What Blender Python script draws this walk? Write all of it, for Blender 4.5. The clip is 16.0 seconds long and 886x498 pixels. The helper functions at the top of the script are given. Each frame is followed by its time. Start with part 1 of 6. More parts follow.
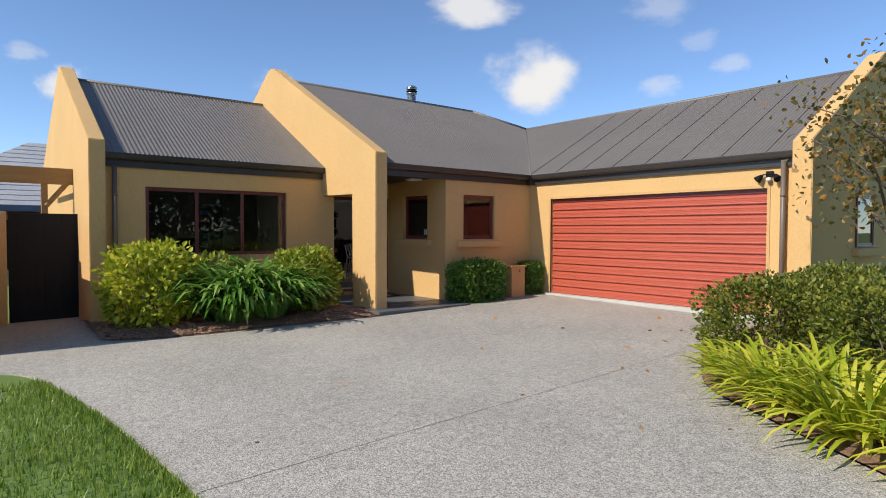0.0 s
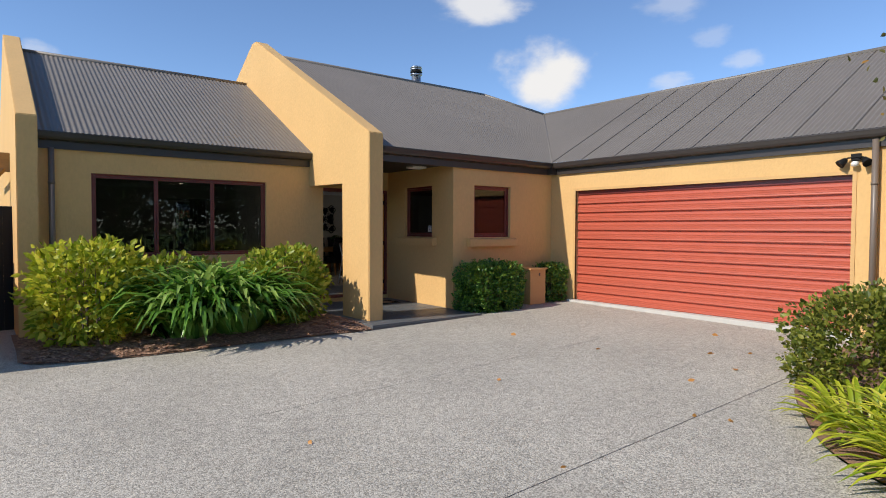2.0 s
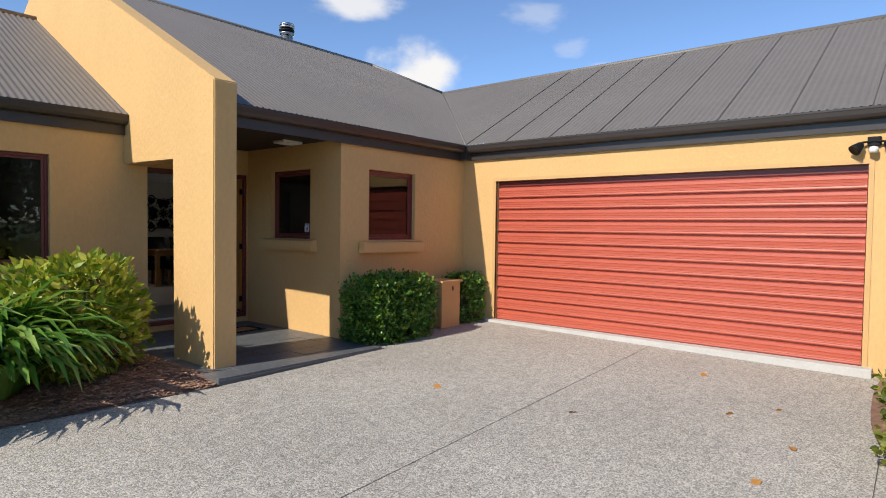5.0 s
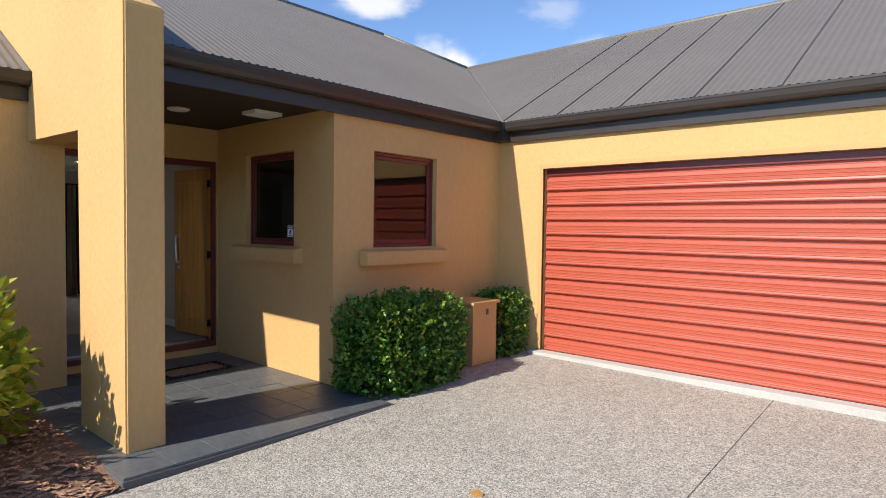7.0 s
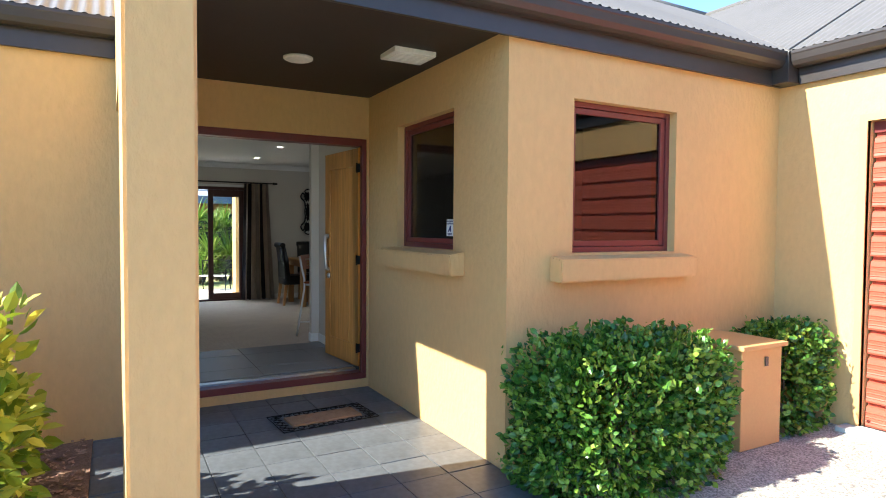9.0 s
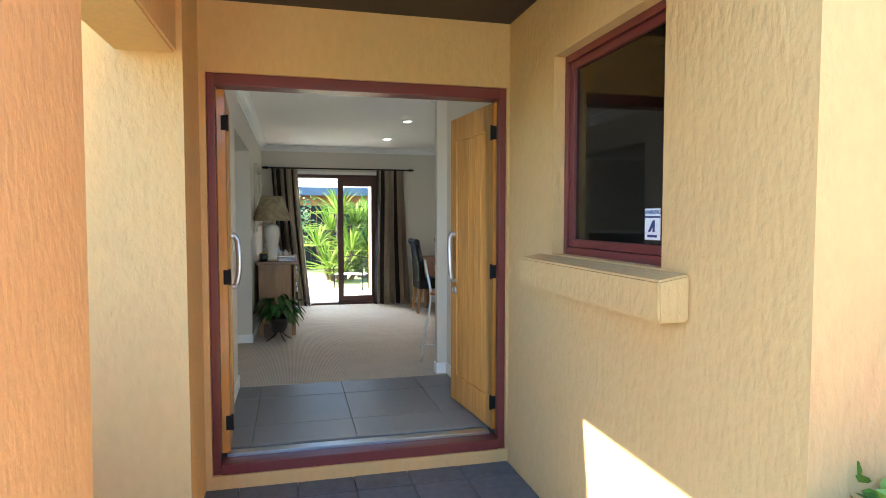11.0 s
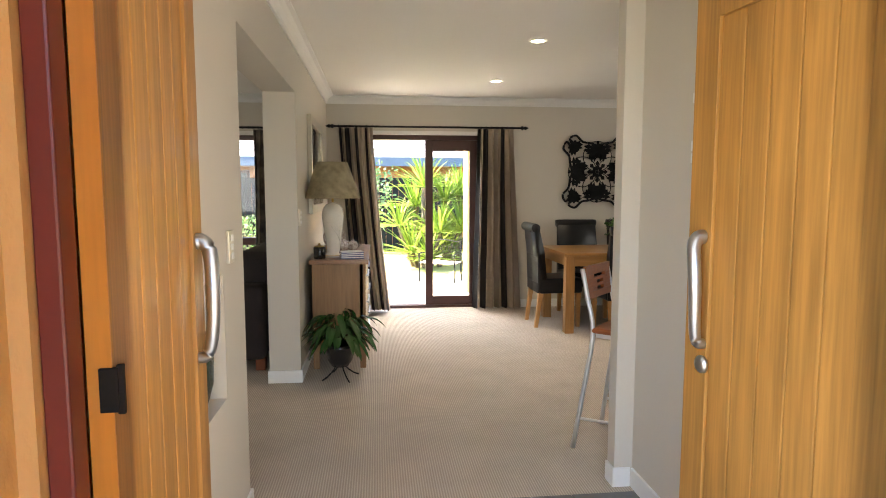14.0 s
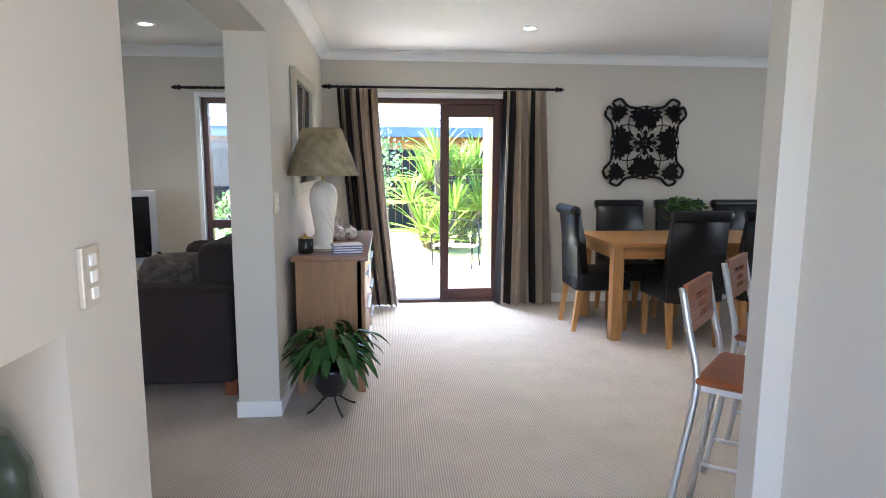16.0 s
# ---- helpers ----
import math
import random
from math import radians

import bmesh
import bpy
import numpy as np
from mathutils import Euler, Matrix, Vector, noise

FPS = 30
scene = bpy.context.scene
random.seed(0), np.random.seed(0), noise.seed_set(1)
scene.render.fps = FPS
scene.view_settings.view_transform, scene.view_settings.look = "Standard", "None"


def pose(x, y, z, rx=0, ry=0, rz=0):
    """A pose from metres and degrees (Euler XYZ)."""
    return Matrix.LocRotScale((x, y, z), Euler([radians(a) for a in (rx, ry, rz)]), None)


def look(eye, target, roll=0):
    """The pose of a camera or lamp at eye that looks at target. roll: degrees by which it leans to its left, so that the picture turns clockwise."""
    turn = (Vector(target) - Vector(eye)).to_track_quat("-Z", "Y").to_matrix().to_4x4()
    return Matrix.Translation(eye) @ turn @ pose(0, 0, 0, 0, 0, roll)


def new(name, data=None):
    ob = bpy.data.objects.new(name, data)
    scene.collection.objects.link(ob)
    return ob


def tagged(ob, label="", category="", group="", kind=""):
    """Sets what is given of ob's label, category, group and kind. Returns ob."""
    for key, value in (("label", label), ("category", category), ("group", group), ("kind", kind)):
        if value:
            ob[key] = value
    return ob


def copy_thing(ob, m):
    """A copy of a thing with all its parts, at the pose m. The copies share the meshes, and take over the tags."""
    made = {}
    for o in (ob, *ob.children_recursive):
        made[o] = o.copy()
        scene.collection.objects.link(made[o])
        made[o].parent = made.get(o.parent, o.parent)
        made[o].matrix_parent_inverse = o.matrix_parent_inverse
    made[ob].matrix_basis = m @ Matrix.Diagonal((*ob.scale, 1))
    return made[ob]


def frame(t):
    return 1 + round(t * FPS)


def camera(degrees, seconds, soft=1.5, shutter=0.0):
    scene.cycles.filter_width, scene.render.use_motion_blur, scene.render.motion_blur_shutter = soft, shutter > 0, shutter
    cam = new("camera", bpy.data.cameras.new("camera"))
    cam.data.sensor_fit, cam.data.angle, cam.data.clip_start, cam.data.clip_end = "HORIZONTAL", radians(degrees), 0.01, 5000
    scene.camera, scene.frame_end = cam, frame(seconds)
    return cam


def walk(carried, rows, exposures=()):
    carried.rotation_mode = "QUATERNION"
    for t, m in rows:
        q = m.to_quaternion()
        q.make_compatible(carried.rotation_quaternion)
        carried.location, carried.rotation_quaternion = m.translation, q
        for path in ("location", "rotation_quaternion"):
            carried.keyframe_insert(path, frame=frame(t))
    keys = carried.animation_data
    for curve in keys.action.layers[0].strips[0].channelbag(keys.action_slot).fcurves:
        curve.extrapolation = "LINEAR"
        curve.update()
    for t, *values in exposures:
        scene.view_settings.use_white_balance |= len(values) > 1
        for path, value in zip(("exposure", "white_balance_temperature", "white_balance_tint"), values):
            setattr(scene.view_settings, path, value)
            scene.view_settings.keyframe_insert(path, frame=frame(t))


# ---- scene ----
cam = camera(72.5, 16.0, soft=1.0)
PATH = [
    (0, (-6.386, -12.193, 1.307), (-5.138, -10.631, 1.249), 0.2),
    (0.5, (-6.096, -11.824, 1.318), (-4.857, -10.256, 1.256), 0.2),
    (1, (-5.802, -11.447, 1.328), (-4.565, -9.876, 1.262), 0.2),
    (1.5, (-5.498, -11.067, 1.295), (-4.268, -9.492, 1.228), 0.3),
    (2, (-5.17, -10.727, 1.29), (-3.946, -9.147, 1.224), 0.3),
    (2.5, (-4.885, -10.407, 1.304), (-3.659, -8.828, 1.237), 0.2),
    (3, (-4.59, -9.979, 1.277), (-3.333, -8.425, 1.214), 0.5),
    (3.5, (-4.352, -9.507, 1.284), (-3.002, -8.033, 1.219), 0.6),
    (4, (-4.12, -9.144, 1.292), (-2.699, -7.738, 1.227), 0.5),
    (4.5, (-3.85, -8.692, 1.319), (-2.36, -7.36, 1.252), 0.7),
    (5, (-3.514, -8.314, 1.317), (-1.985, -7.027, 1.248), 0.8),
    (5.2, (-3.392, -8.158, 1.326), (-1.855, -6.881, 1.257), 0.7),
    (7.3, (-1.678, -6.473, 1.363), (-0.21, -5.117, 1.284), 0.6),
    (7.5, (-1.562, -6.297, 1.356), (-0.121, -4.913, 1.272), 0.4),
    (8, (-1.121, -5.889, 1.387), (0.165, -4.361, 1.291), 0.4),
    (8.5, (-0.725, -5.504, 1.331), (0.383, -3.841, 1.255), 0.3),
    (9, (-0.372, -5.124, 1.295), (0.592, -3.373, 1.224), 0.4),
    (9.2, (-0.277, -4.99, 1.298), (0.635, -3.212, 1.224), 0.3),
    (11.3, (0.504, -3.146, 1.316), (0.932, -1.196, 1.205), -0.1),
    (11.5, (0.55, -2.982, 1.305), (0.945, -1.025, 1.182), -0.2),
    (12, (0.627, -2.602, 1.325), (0.939, -0.632, 1.176), -0.1),
    (12.5, (0.613, -2.216, 1.341), (0.883, -0.24, 1.188), 0.0),
    (13, (0.62, -1.8, 1.343), (0.863, 0.18, 1.191), -0.1),
    (13.5, (0.585, -1.415, 1.335), (0.815, 0.565, 1.17), -0.1),
    (14, (0.543, -1.017, 1.342), (0.759, 0.962, 1.152), 0.0),
    (14.5, (0.543, -0.703, 1.336), (0.755, 1.273, 1.109), -0.0),
    (15, (0.587, -0.412, 1.338), (0.791, 1.562, 1.085), 0.0),
    (15.5, (0.611, -0.166, 1.342), (0.798, 1.807, 1.076), 0.2),
    (16, (0.596, 0.032, 1.363), (0.774, 2.004, 1.082), 0.2),
]
walk(cam, [(t, look(eye, target, roll)) for t, eye, target, roll in PATH],
     exposures=[(0.0, 0.3, 6500, 10), (5.0, 0.4, 6450, 10), (7.5, 0.7, 6450, 10), (8.0, 0.9, 6500, 9), (8.5, 1.45, 6300, 7), (9.0, 2.0, 6050, 4), (11.5, 3.35, 6400, 2), (12.0, 3.5, 7300, 6), (12.5, 3.6, 7300, 7), (13.0, 3.75, 6600, 6), (13.5, 3.85, 7200, 9), (14.0, 3.75, 7500, 11), (14.5, 3.85, 6100, 9), (15.0, 4.05, 5500, 8), (16.0, 4.05, 5700, 10)])

# ---- world, sun, exposure ----
SUN_TRAVEL = Vector((1.0, -0.13, -0.82))
world = bpy.data.worlds.new("sky")
scene.world = world
world.use_nodes = True
wn = world.node_tree.nodes
sky = wn.new("ShaderNodeTexSky")
sky.sky_type = "NISHITA"
sky.sun_disc = False
sky.sun_elevation = radians(39.1)
sky.sun_rotation = radians(277.4)
sky.altitude = 900
sky.air_density, sky.dust_density, sky.ozone_density = 0.85, 0.0, 4.5
world.node_tree.links.new(sky.outputs[0], wn["Background"].inputs[0])
wn["Background"].inputs[1].default_value = 0.145
sun = new("sun", bpy.data.lights.new("sun", "SUN"))
sun.data.energy = 3.9
sun.data.angle = radians(0.55)
sun.data.color = (1.0, 0.93, 0.82)
sun.matrix_world = look((0, 0, 0), SUN_TRAVEL)


# ---- mesh helpers ----
def box(bm, x0, x1, y0, y1, z0, z1, bevel=0.0, seg=2):
    made = bmesh.ops.create_cube(bm, size=1.0)["verts"]
    for v in made:
        v.co = Vector((x0 + (v.co.x + 0.5) * (x1 - x0), y0 + (v.co.y + 0.5) * (y1 - y0), z0 + (v.co.z + 0.5) * (z1 - z0)))
    if bevel > 0:
        edges = list({e for v in made for e in v.link_edges})
        bmesh.ops.bevel(bm, geom=edges, offset=bevel, segments=seg, affect="EDGES", profile=0.6)


def finish(name, bm, material, smooth=False):
    mesh = bpy.data.meshes.new(name)
    bmesh.ops.recalc_face_normals(bm, faces=bm.faces[:])
    bm.to_mesh(mesh)
    bm.free()
    for p in mesh.polygons:
        p.use_smooth = smooth
    if material:
        mesh.materials.append(material)
    return mesh


def part(name, bm, material, parent=None, label="", smooth=False):
    ob = new(name, finish(name, bm, material, smooth))
    if parent:
        ob.parent = parent
    if label:
        tagged(ob, label)
    return ob


def thing(name, m, label, category, group="", kind=""):
    ob = new(name)
    ob.empty_display_size = 0.1
    ob.matrix_world = m
    return tagged(ob, label, category, group, kind)


def bx(name, dims, material, parent=None, bevel=0.003, label="", seg=2):
    bm = bmesh.new()
    box(bm, *dims, bevel=bevel, seg=seg)
    return part(name, bm, material, parent, label)


def structure(name, boxes, material, label, category="wall", bevel=0.0):
    bm = bmesh.new()
    for b in boxes:
        box(bm, *b, bevel=bevel)
    return tagged(part(name, bm, material), label, category, kind="structure")


def tube(bm, pts, r, sides=8, ends=True, r2=None):
    """A round bar along points; r may taper to r2."""
    pts = [Vector(p) for p in pts]
    rings = []
    for i, p in enumerate(pts):
        d = (pts[min(i + 1, len(pts) - 1)] - pts[max(i - 1, 0)]).normalized()
        a = d.orthogonal().normalized() if abs(d.z) > 0.9 else d.cross(Vector((0, 0, 1))).normalized()
        b = d.cross(a)
        k = r if r2 is None else r + (r2 - r) * i / (len(pts) - 1)
        rings.append([bm.verts.new(p + (a * math.cos(q) + b * math.sin(q)) * k) for q in [2 * math.pi * j / sides for j in range(sides)]])
    for s, e in zip(rings, rings[1:]):
        for j in range(sides):
            bm.faces.new((s[j], s[(j + 1) % sides], e[(j + 1) % sides], e[j]))
    if ends:
        bm.faces.new(rings[0][::-1])
        bm.faces.new(rings[-1])


def lathe(bm, profile, sides=24, centre=(0, 0, 0)):
    """A turned body from (radius, height) pairs."""
    rings = []
    for r, z in profile:
        rings.append([bm.verts.new((centre[0] + r * math.cos(2 * math.pi * j / sides), centre[1] + r * math.sin(2 * math.pi * j / sides), centre[2] + z)) for j in range(sides)])
    for s, e in zip(rings, rings[1:]):
        for j in range(sides):
            bm.faces.new((s[j], s[(j + 1) % sides], e[(j + 1) % sides], e[j]))
    bm.faces.new(rings[0][::-1])
    bm.faces.new(rings[-1])


def prism(bm, outline, axis, lo, hi):
    """Extrudes an outline of (a, b) pairs along an axis; the pairs run on the other two axes in order."""
    def at(a, b, c):
        return {"x": (c, a, b), "y": (a, c, b), "z": (a, b, c)}[axis]
    low = [bm.verts.new(at(a, b, lo)) for a, b in outline]
    high = [bm.verts.new(at(a, b, hi)) for a, b in outline]
    n = len(outline)
    for i in range(n):
        bm.faces.new((low[i], low[(i + 1) % n], high[(i + 1) % n], high[i]))
    bm.faces.new(low[::-1])
    bm.faces.new(high)


def ground_z(x, y):
    return -0.242 + 0.02 * max(-9, min(6, x)) + 0.012 * (max(-16, min(8, y)) + 5)


# ---- materials ----
def material(name, colour, rough=0.6, metal=0.0, vary=0.12, scale=3.0, grain=60.0, bump=0.0, bump_scale=None, coat=0.0, stretch=(1, 1, 1), spec=0.5, bump_distance=0.004, tint=None):
    """Base colour varied at two scales, with grain relief. tint: a second colour mixed in broad patches."""
    m = bpy.data.materials.new(name)
    m.use_nodes = True
    nt = m.node_tree
    b = nt.nodes["Principled BSDF"]
    L = nt.links.new
    tc = nt.nodes.new("ShaderNodeTexCoord")
    mp = nt.nodes.new("ShaderNodeMapping")
    mp.inputs["Scale"].default_value = stretch
    L(tc.outputs["Object"], mp.inputs[0])
    n1 = nt.nodes.new("ShaderNodeTexNoise")
    n1.inputs["Scale"].default_value = scale
    n1.inputs["Detail"].default_value = 5
    n2 = nt.nodes.new("ShaderNodeTexNoise")
    n2.inputs["Scale"].default_value = grain
    n2.inputs["Detail"].default_value = 3
    L(mp.outputs[0], n1.inputs[0])
    L(mp.outputs[0], n2.inputs[0])
    add = nt.nodes.new("ShaderNodeMath")
    add.operation = "ADD"
    L(n1.outputs[0], add.inputs[0])
    L(n2.outputs[0], add.inputs[1])
    ramp = nt.nodes.new("ShaderNodeMapRange")
    ramp.inputs[1].default_value, ramp.inputs[2].default_value = 0.6, 1.4
    ramp.inputs[3].default_value, ramp.inputs[4].default_value = 0.0, 1.0
    L(add.outputs[0], ramp.inputs[0])
    mix = nt.nodes.new("ShaderNodeMix")
    mix.data_type = "RGBA"
    c = Vector(colour[:3])
    lo = c * (1 - vary)
    hi = Vector(tint) if tint else c * (1 + vary)
    mix.inputs[6].default_value = (*lo, 1)
    mix.inputs[7].default_value = (*[min(1, v) for v in hi], 1)
    L(ramp.outputs[0], mix.inputs[0])
    L(mix.outputs[2], b.inputs["Base Color"])
    b.inputs["Roughness"].default_value = rough
    b.inputs["Metallic"].default_value = metal
    b.inputs["Specular IOR Level"].default_value = spec
    b.inputs["Coat Weight"].default_value = coat
    if bump:
        n3 = nt.nodes.new("ShaderNodeTexNoise")
        n3.inputs["Scale"].default_value = bump_scale or grain
        n3.inputs["Detail"].default_value = 4
        L(mp.outputs[0], n3.inputs[0])
        bp = nt.nodes.new("ShaderNodeBump")
        bp.inputs["Strength"].default_value = bump
        bp.inputs["Distance"].default_value = bump_distance
        L(n3.outputs[0], bp.inputs["Height"])
        L(bp.outputs[0], b.inputs["Normal"])
    return m


def glass(name, tint=(0.9, 0.93, 0.92)):
    m = bpy.data.materials.new(name)
    m.use_nodes = True
    b = m.node_tree.nodes["Principled BSDF"]
    b.inputs["Base Color"].default_value = (*tint, 1)
    b.inputs["Roughness"].default_value = 0.0
    b.inputs["Transmission Weight"].default_value = 1.0
    b.inputs["IOR"].default_value = 1.5
    return m


def glow(name, colour, strength):
    m = bpy.data.materials.new(name)
    m.use_nodes = True
    b = m.node_tree.nodes["Principled BSDF"]
    b.inputs["Base Color"].default_value = (*colour, 1)
    b.inputs["Emission Color"].default_value = (*colour, 1)
    b.inputs["Emission Strength"].default_value = strength
    return m


PLASTER = material("ochre_plaster", (0.66, 0.41, 0.165), 0.85, vary=0.07, scale=1.3, grain=25, bump=0.9, bump_scale=34, stretch=(1, 1, 0.55), bump_distance=0.007)
ROOFING = material("charcoal_roofing", (0.168, 0.148, 0.128), 0.5, metal=0.0, vary=0.1, scale=0.7, grain=8)
FASCIA = material("dark_brown_fascia", (0.045, 0.036, 0.032), 0.35, vary=0.1, scale=2, grain=20)
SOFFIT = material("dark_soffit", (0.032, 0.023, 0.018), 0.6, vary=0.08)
REDPAINT = material("terracotta_red_paint", (0.47, 0.098, 0.055), 0.42, vary=0.06, scale=2, grain=30, bump=0.05)
JOINERY = material("maroon_joinery", (0.17, 0.034, 0.03), 0.35, vary=0.06, scale=3, grain=30)
GLASS = glass("tinted_window_glass", (0.16, 0.16, 0.155))
DARKJOIN = material("brown_joinery", (0.075, 0.024, 0.018), 0.4, vary=0.08)
WALLPAINT = material("greige_wall_paint", (0.60, 0.56, 0.49), 0.7, vary=0.02, scale=1, grain=120, bump=0.03)
CEILPAINT = material("white_ceiling_paint", (0.80, 0.78, 0.74), 0.8, vary=0.02, scale=1, grain=90)
TRIMPAINT = material("white_trim_paint", (0.80, 0.80, 0.78), 0.45, vary=0.02)


def aggregate():
    """Exposed-aggregate concrete: small stones of many greys with a rough relief and broad stains."""
    m = material("exposed_aggregate", (0.39, 0.358, 0.302), 0.85, vary=0.2, scale=0.5, grain=11)
    nt = m.node_tree
    L = nt.links.new
    b = nt.nodes["Principled BSDF"]
    base = b.inputs["Base Color"].links[0].from_socket
    tc = nt.nodes.new("ShaderNodeTexCoord")
    vor = nt.nodes.new("ShaderNodeTexVoronoi")
    vor.inputs["Scale"].default_value = 105
    L(tc.outputs["Object"], vor.inputs["Vector"])
    sep = nt.nodes.new("ShaderNodeSeparateColor")
    L(vor.outputs["Color"], sep.inputs[0])
    mr = nt.nodes.new("ShaderNodeMapRange")
    mr.inputs[3].default_value, mr.inputs[4].default_value = 0.5, 1.45
    L(sep.outputs[0], mr.inputs[0])
    mul = nt.nodes.new("ShaderNodeMix")
    mul.data_type, mul.blend_type = "RGBA", "MULTIPLY"
    mul.inputs[0].default_value = 1.0
    L(base, mul.inputs[6])
    L(mr.outputs[0], mul.inputs[7])
    L(mul.outputs[2], b.inputs["Base Color"])
    bp = nt.nodes.new("ShaderNodeBump")
    bp.inputs["Strength"].default_value = 0.6
    bp.inputs["Distance"].default_value = 0.004
    bp.invert = True
    L(vor.outputs["Distance"], bp.inputs["Height"])
    L(bp.outputs[0], b.inputs["Normal"])
    return m


AGGREGATE = aggregate()
LAWN = material("lawn_soil", (0.11, 0.17, 0.03), 0.9, vary=0.3, scale=1.2, grain=45, bump=0.6)
MULCH = material("bark_mulch", (0.24, 0.135, 0.085), 0.95, vary=0.45, scale=9, grain=70, bump=1.0, bump_distance=0.015)

# ---- ground, driveway ----
xs = [-3000, -600, -120, -40, -20, -14, -9, -6, -3, 0, 3, 6, 10, 16, 24, 40, 120, 600, 3000]
ys = [-3000, -600, -120, -40, -22, -16, -12, -9, -6, -3, 0, 3, 6, 8, 14, 22, 40, 120, 600, 3000]
bm = bmesh.new()
gv = [[bm.verts.new((x, y, ground_z(x, y) - 0.03)) for y in ys] for x in xs]
for i in range(len(xs) - 1):
    for j in range(len(ys) - 1):
        bm.faces.new((gv[i][j], gv[i + 1][j], gv[i + 1][j + 1], gv[i][j + 1]))
tagged(part("ground", bm, LAWN), "lawn and soil ground stretching away around the house", "ground", kind="structure")


def slab(name, outline, material_, thick, lift, label, category):
    """A ground slab that follows the fall of the land, cut along an outline."""
    bm = bmesh.new()
    top = [bm.verts.new((x, y, ground_z(x, y) + lift)) for x, y in outline]
    low = [bm.verts.new((x, y, ground_z(x, y) + lift - thick)) for x, y in outline]
    n = len(outline)
    bm.faces.new(top)
    for i in range(n):
        bm.faces.new((low[i], low[(i + 1) % n], top[(i + 1) % n], top[i]))
    return tagged(part(name, bm, material_), label, category, kind="structure")


def curve_points(keys, steps=6):
    """A smooth line through points (Catmull-Rom)."""
    out = []
    k = [keys[0], *keys, keys[-1]]
    for a, b, c, d in zip(k, k[1:], k[2:], k[3:]):
        for i in range(steps):
            t = i / steps
            out.append(tuple(0.5 * (2 * q + (r - p) * t + (2 * p - 5 * q + 4 * r - s) * t * t + (3 * q - p - 3 * r + s) * t ** 3) for p, q, r, s in zip(a, b, c, d)))
    return out + [keys[-1]]


LAWN_EDGE = [(-6.6, -3.2), (-5.95, -3.65), (-5.65, -4.5), (-5.42, -5.9), (-5.3, -7.1), (-5.22, -8.5), (-5.3, -11), (-5.9, -13.5), (-7.6, -16), (-8.4, -22)]
RIGHT_EDGE = [(-3.6, -22), (-3.2, -16), (-2.4, -12.6), (-1.5, -10.9), (-0.95, -9.95), (-0.4, -9.1), (0.4, -8.57), (1.2, -8.18), (2.2, -7.9), (3.3, -7.8), (4.2, -7.8)]
slab("driveway", curve_points(LAWN_EDGE) + curve_points(RIGHT_EDGE) + [(4.4, -7.8), (4.4, -2.0), (1.6, -2.0), (-4.5, -1.8), (-4.7, 0.6), (-6.6, 0.6)], AGGREGATE, 0.12, 0.0,
     "grey exposed-aggregate concrete driveway with scattered leaves", "driveway")

# ---- house shell ----
WX0, WX1 = -3.80, -1.136
FY = -0.465                                # face of the lounge wall
SOF = 2.455                                # soffit height
WEND = -0.045                               # end of the lounge wall beside the door
house_walls = structure("wall_front", [
    (-4.5, WX0, FY, FY + 0.22, -0.4, SOF), (WX0, WX1, FY, FY + 0.22, -0.4, 0.84), (WX0, WX1, FY, FY + 0.22, 2.09, SOF), (WX1, WEND, FY, FY + 0.22, -0.4, SOF),
    (WEND - 0.22, WEND, FY + 0.22, 0.22, -0.4, SOF)], PLASTER, "ochre textured plaster front wall in the shade of the eaves")
structure("wall_entry", [(WEND, 1.68, 0.0, 0.22, 2.085, SOF), (WEND, 1.68, 0.0, 0.22, -0.4, -0.085), (1.665, 1.68, 0.0, 0.22, -0.085, 2.085), (WEND, -0.012, 0.0, 0.22, -0.085, 2.085)],
    PLASTER, "ochre plaster wall round the front entry")
PY0, PY1, PZ0, PZ1 = -1.54, -0.62, 1.14, 2.11
structure("wall_porch", [
    (1.68, 1.9, PY1, 0.22, -0.4, SOF), (1.68, 1.9, PY0, PY1, -0.4, PZ0), (1.68, 1.9, PY0, PY1, PZ1, SOF), (1.68, 1.9, -2.18, PY0, -0.4, SOF)],
    PLASTER, "ochre plaster porch side wall with a sunlit patch", bevel=0.0)
SX0, SX1, SY = 2.18, 3.11, -2.18
GX = 4.28
structure("wall_study", [
    (1.9, SX0, SY, SY + 0.22, -0.4, SOF), (SX0, SX1, SY, SY + 0.22, -0.4, PZ0), (SX0, SX1, SY, SY + 0.22, PZ1, SOF), (SX1, GX, SY, SY + 0.22, -0.4, SOF)],
    PLASTER, "ochre plaster wall with a small square window")
GY0, GY1 = -7.62, -2.83
structure("wall_garage", [
    (GX, GX + 0.22, GY1, -1.96, -0.4, 2.47), (GX, GX + 0.22, GY0, GY1, 2.06, 2.47), (GX, GX + 0.22, -8.1, GY0, -0.4, 2.47)],
    PLASTER, "sunlit ochre plaster garage wall")
structure("wall_garage_inside", [(GX + 6.2, GX + 6.4, -8.1, 6.2, -0.4, 2.5), (GX + 0.3, GX + 6.2, -2.0, -1.8, -0.4, 2.5), (GX + 0.22, GX + 6.2, -8.1, -2.0, -0.4, -0.11), (GX + 0.22, GX + 6.2, -8.1, -2.0, 2.5, 2.55)], WALLPAINT, "plain inside walls of the garage")

# ---- gable fins ----
FX0, FX1 = -0.33, -0.07


